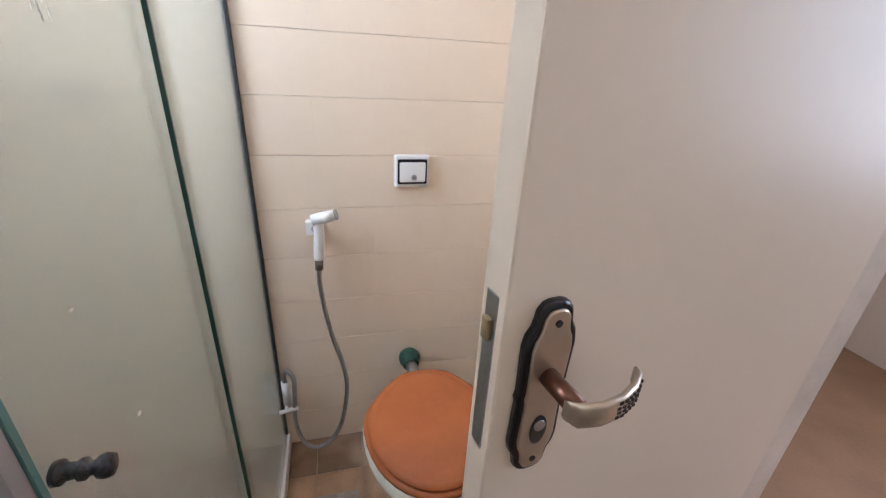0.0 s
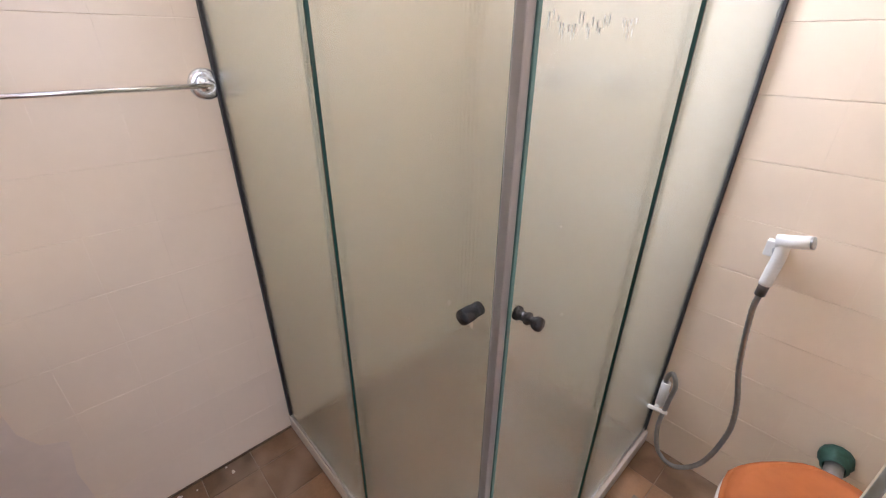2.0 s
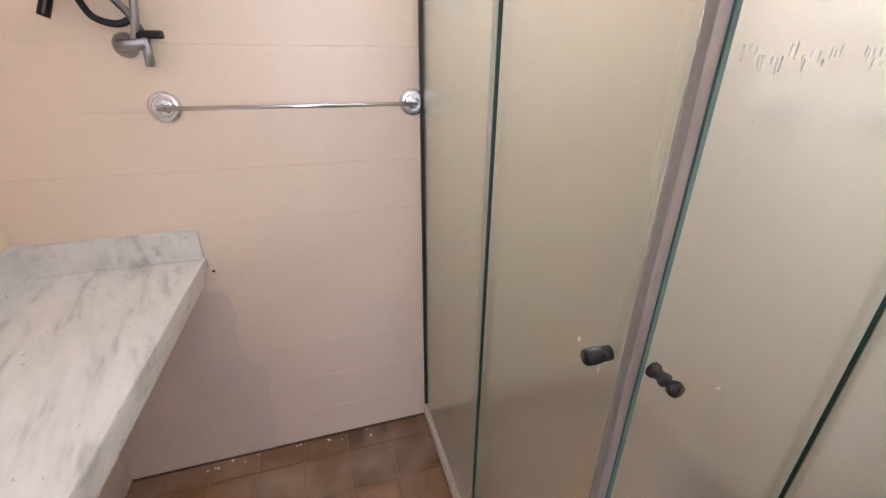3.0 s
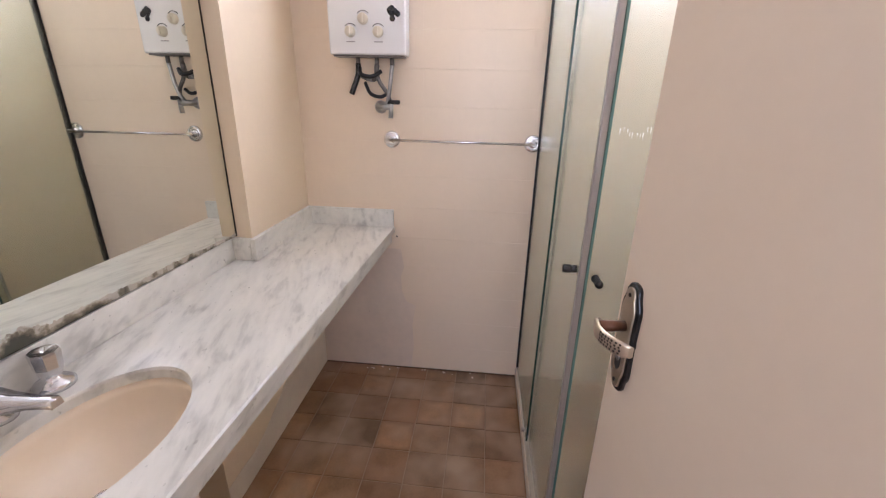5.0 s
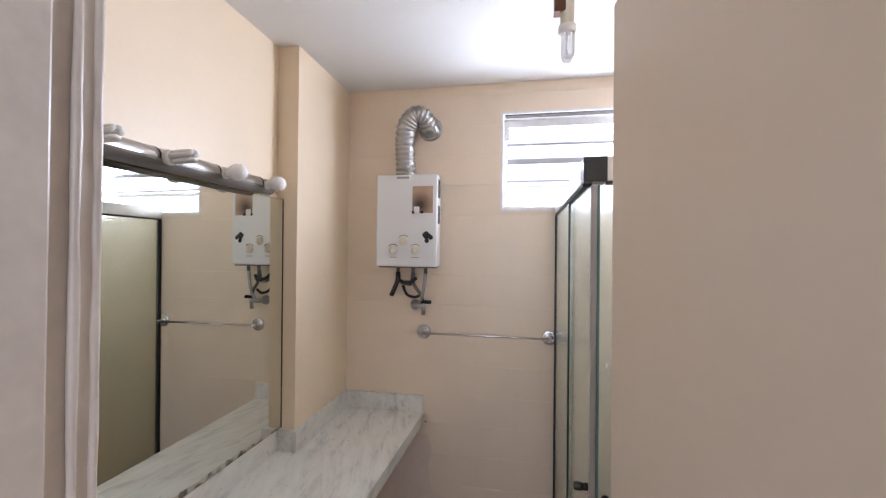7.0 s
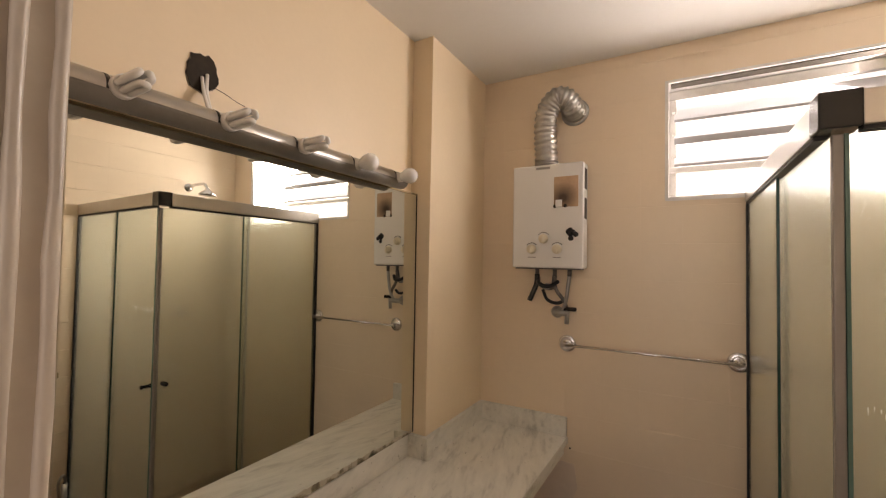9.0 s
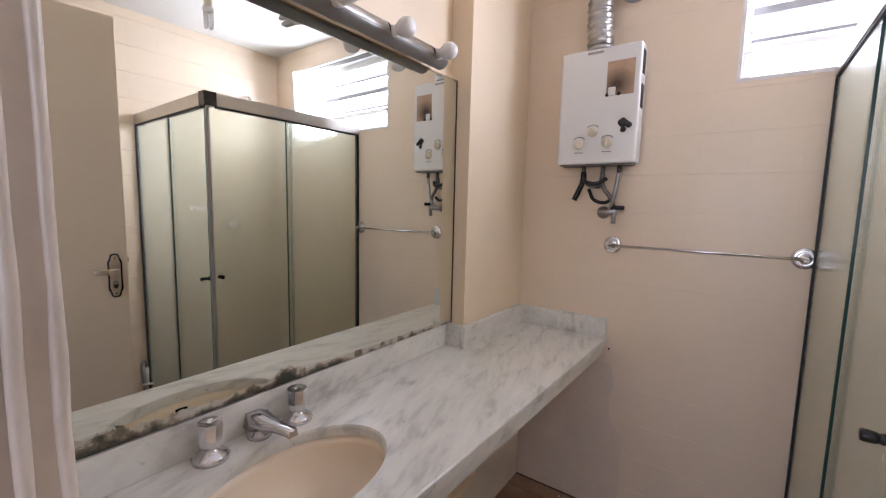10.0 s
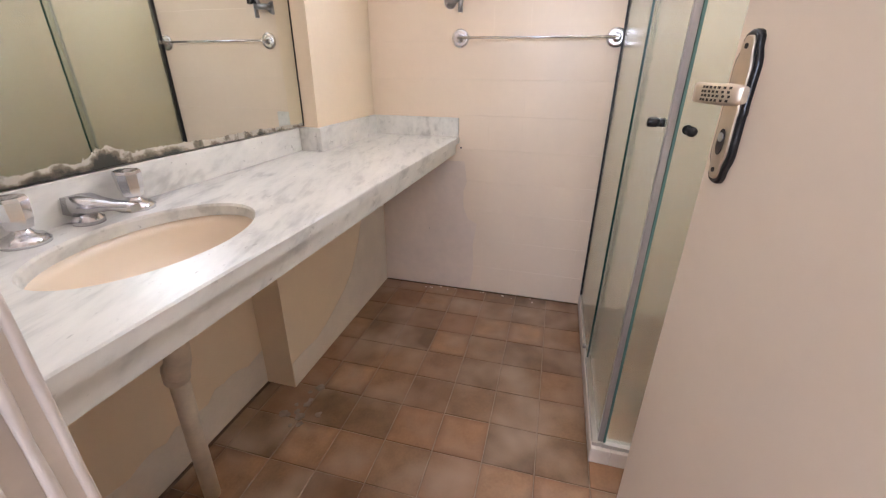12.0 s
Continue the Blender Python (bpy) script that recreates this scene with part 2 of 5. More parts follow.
turns = n.new("ShaderNodeMath")
turns.operation = "MULTIPLY"
turns.inputs[1].default_value = 2 * math.pi / 0.0065
l.new(across.outputs[0], turns.inputs[0])
reed = n.new("ShaderNodeMath")
reed.operation = "SINE"
l.new(turns.outputs[0], reed.inputs[0])
bp2 = n.new("ShaderNodeBump")
bp2.inputs["Strength"].default_value, bp2.inputs["Distance"].default_value = 0.15, 0.0001
l.new(reed.outputs[0], bp2.inputs["Height"])
l.new(bp.outputs[0], bp2.inputs["Normal"])
l.new(bp2.outputs[0], b.inputs["Normal"])
milky = n.new("ShaderNodeBsdfTranslucent")
milky.inputs["Color"].default_value = (0.80, 0.83, 0.72, 1)
blend = n.new("ShaderNodeMixShader")
blend.inputs[0].default_value = 0.10
l.new(b.outputs[0], blend.inputs[1])
l.new(milky.outputs[0], blend.inputs[2])
l.new(blend.outputs[0], n["Material Output"].inputs["Surface"])

teal_edge = material("teal_glass_edge", (0.10, 0.20, 0.175), 0.2, spread=0.1)
glass_edge = material("green_glass_edge", (0.018, 0.055, 0.045), 0.15, spread=0.1)
drip_film = material("grey_drip_film", (0.80, 0.80, 0.74), 0.5, spread=0.1, scale=60)
n, l, b = nodes_of(drip_film)
b.inputs["Transmission Weight"].default_value = 0.9
window_glass = bpy.data.materials.new("white_louvre_glass")
window_glass.use_nodes = True
n, l, b = nodes_of(window_glass)
b.inputs["Base Color"].default_value = (0.86, 0.87, 0.88, 1)
b.inputs["Roughness"].default_value, b.inputs["Transmission Weight"].default_value = 0.5, 0.6
louvre_glass = bpy.data.materials.new("frosted_louvre_glass")
louvre_glass.use_nodes = True
n, l, b = nodes_of(louvre_glass)
b.inputs["Base Color"].default_value = (0.60, 0.61, 0.63, 1)
b.inputs["Roughness"].default_value, b.inputs["Transmission Weight"].default_value = 0.45, 0.22
clear_bulb = bpy.data.materials.new("clear_tube_glass")
clear_bulb.use_nodes = True
n, l, b = nodes_of(clear_bulb)
b.inputs["Base Color"].default_value = (0.92, 0.92, 0.90, 1)
b.inputs["Roughness"].default_value, b.inputs["Transmission Weight"].default_value = 0.25, 0.5

haze = bpy.data.materials.new("bright_hazy_distance")
haze.use_nodes = True
n, l, b = nodes_of(haze)
b.inputs["Base Color"].default_value = (0.8, 0.8, 0.8, 1)
b.inputs["Emission Color"].default_value, b.inputs["Emission Strength"].default_value = (0.93, 0.97, 1.0, 1), 1.45

# mirror: silvered, with lost silvering that climbs from its lower edge
mirror_mat = bpy.data.materials.new("mirror_with_lost_silver")
mirror_mat.use_nodes = True
n, l, b = nodes_of(mirror_mat)
gm = n.new("ShaderNodeNewGeometry")
sep = n.new("ShaderNodeSeparateXYZ")
l.new(gm.outputs["Position"], sep.inputs[0])
ns = n.new("ShaderNodeTexNoise")
ns.inputs["Scale"].default_value, ns.inputs["Detail"].default_value = 22.0, 10
ns.inputs["Roughness"].default_value = 0.62
l.new(gm.outputs["Position"], ns.inputs["Vector"])
stretch = n.new("ShaderNodeMapRange")
stretch.inputs["From Min"].default_value, stretch.inputs["From Max"].default_value = -0.6, 0.73
l.new(sep.outputs["X"], stretch.inputs["Value"])
band = n.new("ShaderNodeValToRGB")
band.color_ramp.elements[0].color = (0.12, 0.12, 0.12, 1)
band.color_ramp.elements[1].color = (0.9, 0.9, 0.9, 1)
for at, grey in ((0.40, 0.32), (0.53, 0.40), (0.57, 1.0), (0.62, 0.42), (0.76, 0.40), (0.84, 0.65)):
    band.color_ramp.elements.new(at).color = (grey, grey, grey, 1)
l.new(stretch.outputs["Result"], band.inputs["Fac"])
alongx = n.new("ShaderNodeMath")
alongx.operation = "MULTIPLY"
alongx.inputs[1].default_value = 0.058
l.new(band.outputs["Color"], alongx.inputs[0])
nsr = n.new("ShaderNodeMapRange")
nsr.inputs["From Min"].default_value, nsr.inputs["From Max"].default_value = 0.30, 0.62
nsr.inputs["To Min"].default_value = 0.25
l.new(ns.outputs["Fac"], nsr.inputs["Value"])
hgt = n.new("ShaderNodeMath")
hgt.operation = "MULTIPLY_ADD"
hgt.inputs[2].default_value = 0.913
l.new(nsr.outputs["Result"], hgt.inputs[0])
l.new(alongx.outputs[0], hgt.inputs[1])
lost = n.new("ShaderNodeMath")
lost.operation = "LESS_THAN"
l.new(sep.outputs["Z"], lost.inputs[0])
l.new(hgt.outputs[0], lost.inputs[1])
fine = n.new("ShaderNodeTexNoise")
fine.inputs["Scale"].default_value, fine.inputs["Detail"].default_value = 26.0, 8
l.new(gm.outputs["Position"], fine.inputs["Vector"])
depth = n.new("ShaderNodeMath")
depth.operation = "SUBTRACT"
l.new(hgt.outputs[0], depth.inputs[0])
l.new(sep.outputs["Z"], depth.inputs[1])
rel = n.new("ShaderNodeMapRange")
rel.inputs["From Min"].default_value, rel.inputs["From Max"].default_value = 0.0, 0.045
rel.inputs["To Min"].default_value, rel.inputs["To Max"].default_value = -0.22, 0.20
l.new(depth.outputs[0], rel.inputs["Value"])
tone = n.new("ShaderNodeMath")
l.new(rel.outputs["Result"], tone.inputs[0])
l.new(fine.outputs["Fac"], tone.inputs[1])
cr = n.new("ShaderNodeValToRGB")
cr.color_ramp.elements[0].position, cr.color_ramp.elements[0].color = 0.30, (0.52, 0.47, 0.38, 1)
cr.color_ramp.elements[1].position, cr.color_ramp.elements[1].color = 0.54, (0.05, 0.048, 0.032, 1)
e2 = cr.color_ramp.elements.new(0.41)
e2.color = (0.20, 0.165, 0.11, 1)
l.new(tone.outputs[0], cr.inputs["Fac"])
mx = n.new("ShaderNodeMix")
mx.data_type = "RGBA"
mx.inputs["A"].default_value = (0.80, 0.82, 0.77, 1)
l.new(lost.outputs[0], mx.inputs["Factor"])
l.new(cr.outputs["Color"], mx.inputs["B"])
l.new(mx.outputs["Result"], b.inputs["Base Color"])
inv = n.new("ShaderNodeMath")
inv.operation = "SUBTRACT"
inv.inputs[0].default_value = 1.0
l.new(lost.outputs[0], inv.inputs[1])
l.new(inv.outputs[0], b.inputs["Metallic"])
rg = n.new("ShaderNodeMath")
rg.operation = "MULTIPLY_ADD"
rg.inputs[1].default_value, rg.inputs[2].default_value = 0.7, 0.015
l.new(lost.outputs[0], rg.inputs[0])
l.new(rg.outputs[0], b.inputs["Roughness"])


# ---- mesh helpers ----
def add_box(bm, x0, x1, y0, y1, z0, z1, bevel=0.0, segments=2):
    made = bmesh.ops.create_cube(bm, size=1.0)["verts"]
    bmesh.ops.transform(bm, verts=made, matrix=Matrix.Translation(((x0 + x1) / 2, (y0 + y1) / 2, (z0 + z1) / 2)) @ Matrix.Diagonal((x1 - x0, y1 - y0, z1 - z0, 1)))
    if bevel:
        edges = list({e for v in made for e in v.link_edges})
        bmesh.ops.bevel(bm, geom=edges, offset=bevel, segments=segments, profile=0.6, affect="EDGES")
    return bm


def box(x0, x1, y0, y1, z0, z1, bevel=0.0, segments=2):
    return add_box(bmesh.new(), min(x0, x1), max(x0, x1), min(y0, y1), max(y0, y1), min(z0, z1), max(z0, z1), bevel, segments)


def add_rod(bm, points, radius, sides=12, caps=True, radii=None):
    """A tube along points."""
    pts = [Vector(p) for p in points]
    rings = []
    up = None
    for i, p in enumerate(pts):
        d = (pts[min(i + 1, len(pts) - 1)] - pts[max(i - 1, 0)]).normalized()
        if up is None:
            up = d.orthogonal().normalized()
        up = (up - d * up.dot(d)).normalized()
        side = d.cross(up)
        r = radii[i] if radii else radius
        rings.append([bm.verts.new(p + (up * math.cos(a) + side * math.sin(a)) * r) for a in [2 * math.pi * k / sides for k in range(sides)]])
    for a, c in zip(rings, rings[1:]):
        for k in range(sides):
            f = bm.faces.new((a[k], a[(k + 1) % sides], c[(k + 1) % sides], c[k]))
            f.smooth = True
    if caps:
        bm.faces.new(rings[0][::-1])
        bm.faces.new(rings[-1])
    return bm


def rod(points, radius, sides=12, caps=True, radii=None):
    return add_rod(bmesh.new(), points, radius, sides, caps, radii)


def smooth_path(points, steps=8):
    """A Catmull-Rom line through points."""
    p = [Vector(q) for q in points]
    p = [p[0] * 2 - p[1]] + p + [p[-1] * 2 - p[-2]]
    out = []
    for i in range(1, len(p) - 2):
        for s in range(steps):
            t = s / steps
            out.append(0.5 * (2 * p[i] + (p[i + 1] - p[i - 1]) * t + (2 * p[i - 1] - 5 * p[i] + 4 * p[i + 1] - p[i + 2]) * t * t + (3 * p[i] - p[i - 1] - 3 * p[i + 1] + p[i + 2]) * t ** 3))
    return out + [p[-2]]


def lathe(profile, centre, axis="z", sides=28, squash=(1, 1)):
    """A turned shape: profile of (radius, height) along an axis from centre."""
    bm = bmesh.new()
    turn = {"z": Matrix.Identity(4), "x": Matrix.Rotation(radians(90), 4, "Y"), "-x": Matrix.Rotation(radians(-90), 4, "Y"), "y": Matrix.Rotation(radians(-90), 4, "X"), "-y": Matrix.Rotation(radians(90), 4, "X"), "-z": Matrix.Rotation(radians(180), 4, "X")}[axis]
    m = Matrix.Translation(centre) @ turn
    rings = []
    for r, h in profile:
        if r < 1e-5:
            rings.append([bm.verts.new(m @ Vector((0, 0, h)))])
        else:
            rings.append([bm.verts.new(m @ Vector((r * squash[0] * math.cos(2 * math.pi * k / sides), r * squash[1] * math.sin(2 * math.pi * k / sides), h))) for k in range(sides)])
    for a, c in zip(rings, rings[1:]):
        for k in range(sides):
            q = (k + 1) % sides
            vs = [a[0], c[q], c[k]] if len(a) == 1 else [a[k], a[q], c[0]] if len(c) == 1 else [a[k], a[q], c[q], c[k]]
            if len(a) == 1 and len(c) == 1:
                continue
            bm.faces.new(vs).smooth = True
    return bm


def loft(loops, close_start=True, close_end=True):
    """Skin a stack of equal closed loops."""
    bm = bmesh.new()
    rings = [[bm.verts.new(p) for p in loop] for loop in loops]
    k = len(rings[0])
    for a, c in zip(rings, rings[1:]):
        for i in range(k):
            bm.faces.new((a[i], a[(i + 1) % k], c[(i + 1) % k], c[i])).smooth = True
    if close_start:
        bm.faces.new(rings[0][::-1])
    if close_end:
        bm.faces.new(rings[-1])
    return bm


def mesh_of(name, bm, mat):
    bmesh.ops.recalc_face_normals(bm, faces=bm.faces[:])
    me = bpy.data.meshes.new(name)
    bm.to_mesh(me)
    bm.free()
    me.materials.append(mat)
    return me


def thing(name, place=(0, 0, 0), label="", category="", group="", kind=""):
    ob = new(name)
    ob.location = place
    ob.empty_display_size = 0.1
    return tagged(ob, label, category, group, kind)


def part(name, bm, mat, parent, label="", smooth=False):
    """One mesh under a thing or a part; bm is in world places."""
    bpy.context.view_layer.update()
    world_m = parent.matrix_world.copy()
    ob = new(name, mesh_of(name, bm, mat))
    if smooth:
        for p in ob.data.polygons:
            p.use_smooth = True
    ob.parent = parent
    ob.matrix_parent_inverse = world_m.inverted()
    return tagged(ob, label)


def solo(name, bm, mat, label, category, kind="", group=""):
    return tagged(new(name, mesh_of(name, bm, mat)), label, category, group, kind)


# ---- plan ----
XF, XD, YT, YV, H = -1.105, 0.70, 1.257, -0.865, 2.505      # far, door, toilet, vanity walls; ceiling
XH = 0.84                                                   # hall face of the door wall
PIER_X, PIER_Y = -0.588, -0.772
WY0, WY1, WZ0, WZ1 = 0.044, 1.05, 1.857, 2.355              # window opening
DY0, DY1, DZ = -0.235, 0.436, 2.115                           # door opening
XV = 0.728                                                  # door wall beside the vanity
LATCH_Y = -0.173                                            # face of the latch side stop
CT = 0.815                                                  # counter top
SX, SY, ST = -0.163, 0.322, 1.90                             # shower corner and top


# ---- structure ----
def wall(name, pieces, mat, label):
    bm = bmesh.new()
    for p in pieces:
        add_box(bm, *p)
    return solo(name, bm, mat, label, "wall", "structure")


T = 0.006                                                   # depth of the tile layer
far_wall = wall("wall_west", [(XF - 0.16, XF - T, -1.05, WY0, 0, H), (XF - 0.16, XF - T, WY1, YT + 0.15, 0, H), (XF - 0.16, XF - T, WY0, WY1, 0, WZ0), (XF - 0.16, XF - T, WY0, WY1, WZ1, H)], wall_grout, "cream painted tiled wall with a high window")
toilet_wall = wall("wall_north", [(XF - T, XD + T, YT + T, YT + 0.15, 0, H)], wall_grout, "cream painted tiled wall behind the toilet")
door_wall = wall("wall_east", [(XD + T, XH, DY1 + 0.03, YT + 0.15, 0, H), (XV, XH, -1.05, DY0 - 0.03, 0, H), (XD + T, XH, DY0 - 0.03, DY1 + 0.03, DZ + 0.03, H)], wall_grout, "cream painted tiled wall round the doorway")
vanity_wall = wall("wall_south", [(PIER_X, XV, YV - 0.15, YV, 0, H)], paint, "smooth cream painted wall behind the vanity mirror")
pier = wall("pier", [(XF - T, PIER_X, YV - 0.15, PIER_Y, 0, H), (XF - T, -0.186, YV + 0.002, -0.745, 0, 0.70)], paint, "cream painted projecting corner pier beside the mirror")
ceiling = solo("ceiling", box(XF - 0.16, XH, -1.05, YT + 0.15, H, H + 0.12), white_paint, "white painted flat ceiling", "ceiling", "structure")
floor_base = solo("floor", box(XF - 0.1, XD + 0.05, YV - 0.1, YT + 0.1, -0.12, -0.004), grout, "brown rustic square tile floor", "floor", "structure")

# hall behind the doorway
hall_floor = solo("hall_floor", box(XD + 0.05, 2.9, -1.2, 1.4, -0.12, -0.002), hall_floor_mat, "brown wooden hall floor", "floor", "structure")
wall("hall_wall_1", [(XH, 2.9, -1.35, -1.2, 0, H)], hall_paint, "plain cream hall wall")
wall("hall_wall_2", [(XH, 2.9, 1.4, 1.55, 0, H)], hall_paint, "plain cream hall wall")
wall("hall_wall_3", [(2.75, 2.9, -1.2, -0.6, 0, H), (2.75, 2.9, 0.8, 1.4, 0, H), (2.75, 2.9, -0.6, 0.8, 0, 1.05), (2.75, 2.9, -0.6, 0.8, 2.4, H)], hall_paint, "plain cream hall wall with a window opening")
wall("hall_wall_4", [(XH - 0.02, XH - 0.001, -1.35, -1.05, 0, H), (XH - 0.02, XH - 0.001, YT + 0.15, 1.55, 0, H)], hall_paint, "plain cream hall wall")
solo("hall_ceiling", box(XH, 2.9, -1.35, 1.55, H, H + 0.12), white_paint, "white hall ceiling", "ceiling", "structure")
solo("backdrop", box(-9.2, -9.0, -14, 14, -3, 16), haze, "bright white hazy distance", "sky", "structure")
solo("ground", box(-60, 60, -60, 60, -3.3, -3.2), hall_paint, "pale paved ground far below the window", "ground", "structure")


# door frame: rebated jambs, head and casing
def door_frame():
    d = thing("door_frame", (XD, DY0, 0), "ivory painted wooden door frame with worn rebated jambs", "door frame", kind="structure")
    for nm, y0, y1, ys in (("latch_jamb", DY0 - 0.03, DY0, DY0 + 0.014), ("hinge_jamb", DY1, DY1 + 0.03, DY1 - 0.006)):
        bm = box(XV - 0.002 if nm == "latch_jamb" else XD - 0.004, XH + 0.004, y0, y1, 0, DZ + 0.03, 0.002)
        a, c = (y1 - 0.001, ys) if ys > y1 - 0.001 and nm == "latch_jamb" else (ys, y0 + 0.001)
        part(nm, bm, jamb_paint, d, "worn ivory paint")
        if nm == "latch_jamb":
            part("door_stop", box(XD + 0.024, XH + 0.004, DY0 - 0.001, LATCH_Y, 0, DZ, 0.004), jamb_paint, d, "chipped ivory paint")
            part("corner_strip", box(XD + 0.0245, XD + 0.043, LATCH_Y - 0.004, LATCH_Y + 0.0035, 0, DZ, 0.0015), jamb_paint, d, "worn ivory corner strip")
            rng = random.Random(8)
            for bx in (XD + 0.0275, XD + 0.0425):
                steps = [k / 60 for k in range(61)]
                line = [(bx + rng.uniform(-0.0005, 0.0005), LATCH_Y + 0.0035, DZ * k) for k in steps]
                part("edge_bead", rod(line, 0.0033, 10, radii=[0.0033 + rng.uniform(-0.0006, 0.0005) for k in steps]), jamb_paint, d, "worn rounded edge bead")
            part("stop_bead", box(XD + 0.060, XH + 0.005, LATCH_Y - 0.001, LATCH_Y + 0.006, 0, DZ, 0.002), jamb_paint, d)
        else:
            part("door_stop", box(XD + 0.042, XH + 0.004, a, c, 0, DZ, 0.003), jamb_paint, d)
    part("head", box(XD - 0.004, XH + 0.004, DY0, DY1, DZ, DZ + 0.03, 0.002), jamb_paint, d)
    for x0, x1 in ((XD - 0.016, XD - 0.0045), (XH + 0.0045, XH + 0.016)):
        if x0 > XH:
            part("casing", box(x0, x1, DY0 - 0.055, DY0 - 0.006, 0, DZ + 0.05, 0.004), jamb_paint, d)
        part("casing", box(x0, x1, DY1 + 0.004, DY1 + 0.048, 0, DZ + 0.05, 0.004), jamb_paint, d)
        part("casing", box(x0, x1, DY0, DY1 + 0.048, DZ + 0.051, DZ + 0.095, 0.004), jamb_paint, d)
    sp = part("strike_plate", box(XD + 0.0455, XD + 0.0595, LATCH_Y + 0.0002, LATCH_Y + 0.003, 0.985, 1.118, 0.001), black_plastic, d, "dark metal strike plate")
    part("latch_hole", box(XD + 0.051, XD + 0.0575, LATCH_Y + 0.003, LATCH_Y + 0.0042, 1.02, 1.096), cement, sp)
    part("split_wood", box(XD + 0.0455, XD + 0.0595, LATCH_Y + 0.0002, LATCH_Y + 0.0022, 1.1185, 1.127, 0.001), burnt_wood, d, "split brown wood")
    for z in (0.28, 1.093, 1.85):
        for k in range(4):
            part("hinge_knuckle", rod([(XD - 0.006, DY1 - 0.004, z - 0.048 + 0.024 * k), (XD - 0.006, DY1 - 0.004, z - 0.026 + 0.024 * k)], 0.0075, 10), jamb_paint, d, "overpainted hinge knuckle")
    return d


door_frame()


LEAF_TURN, LEAF_W, LEAF_D = 188.0, 0.524, 0.035            # leaf pushed into the room, hung on the toilet side

LEVER = ((0.010, 0.046, 0.009), (0.004, 0.053, 0.0115), (-0.014, 0.0575, 0.0115), (-0.034, 0.056, 0.0115), (-0.052, 0.050, 0.0118), (-0.066, 0.041, 0.0115), (-0.071, 0.034, 0.009))   # along, out, half height


def door_leaf():
    hx, hy = XD - 0.001, DY1 - 0.053
    d = thing("door_leaf", (hx, hy, 0), "cream painted flush door standing open with aged lever handle", "door", kind="structure")
    turn = Matrix.Translation((hx, hy, 0)) @ Matrix.Rotation(radians(LEAF_TURN), 4, "Z")

    def leaf_part(nm, bm, mat, parent, label="", smooth=False):
        bmesh.ops.transform(bm, verts=bm.verts[:], matrix=turn)
        return part(nm, bm, mat, parent, label, smooth)
    # along the leaf from the hinge, across it, up; the room side of the leaf looks at the toilet
    leaf_part("panel", box(0.004, LEAF_W, -LEAF_D, 0, 0.012, 2.108, 0.003), door_paint, d)
    leaf_part("latch_plate", box(LEAF_W - 0.0005, LEAF_W + 0.0012, -0.026, -0.009, 1.00, 1.16, 0.0004), dull_metal, d, "narrow steel latch plate")
    leaf_part("latch_bolt", box(LEAF_W + 0.001, LEAF_W + 0.006, -0.022, -0.013, 1.118, 1.138, 0.001), brass, d)
    pu, pz = LEAF_W - 0.044, 1.066
    edge_line = ((0.092, 0.005), (0.090, 0.011), (0.084, 0.0157), (0.076, 0.0168), (0.070, 0.0182), (0.062, 0.0230), (0.052, 0.0250), (0.030, 0.0242), (0.006, 0.0235))
    half = [(-z, w) for z, w in edge_line] + [(0.0, 0.0250)] + [(z, w) for z, w in edge_line[::-1]]

    def outline(v, k, kz):
        return [Vector((pu - w * k, v, pz + z * kz)) for z, w in half] + [Vector((pu + w * k, v, pz + z * kz)) for z, w in half[::-1]]
    for s, v0, metal in ((1, 0.0, champagne), (-1, -LEAF_D, black_plastic)):
        rim = leaf_part("handle_plate", loft([outline(v0, 1.0, 1.0), outline(v0 + s * 0.005, 1.0, 1.0), outline(v0 + s * 0.008, 0.90, 0.97), outline(v0 + s * 0.0075, 0.80, 0.945)]), black_plastic, d, "dark scalloped plate rim")
        leaf_part("plate_face", loft([outline(v0 + s * 0.0065, 0.74, 0.93), outline(v0 + s * 0.0095, 0.74, 0.93), outline(v0 + s * 0.0102, 0.68, 0.91)]), metal, rim, "champagne metal plate face")
        for z in (-0.074, 0.074):
            leaf_part("plate_screw", rod([(pu, v0 + s * 0.009, pz + z), (pu, v0 + s * 0.0115, pz + z)], 0.0032, 10), dark_void, rim)
        leaf_part("spindle", rod([(pu, v0 + s * 0.009, 1.088), (pu, v0 + s * 0.050, 1.088)], 0.0085, 16), bronze, rim, "dark handle neck")
        loops = []
        for du, dv, hh in LEVER:
            o = Vector((pu + du, v0 + s * dv, 1.088))
            loops.append([o + Vector((0, s * q, z * hh)) for q, z in ((-0.0035, -0.8), (-0.0035, 0.8), (-0.001, 1.0), (0.002, 0.95), (0.0032, 0.6), (0.0032, -0.6), (0.002, -0.95), (-0.001, -1.0))])
        leaf_part("lever", loft(loops), metal, rim, "flat champagne metal lever with pitted grip" if s > 0 else "dark curved lever")
        leaf_part("keyhole", loft([[Vector((pu + 0.0085 * math.cos(q), v0 + s * v, 1.028 + 0.0165 * math.sin(q))) for q in [2 * math.pi * i / 20 for i in range(20)]] for v in (0.009, 0.0112)]), dark_void, rim)
        leaf_part("lock_cylinder", rod([(pu, v0 + s * 0.010, 1.034), (pu, v0 + s * 0.0125, 1.034)], 0.0058, 14), dull_metal, rim)
        front = rim if s > 0 else front
    bm = bmesh.new()
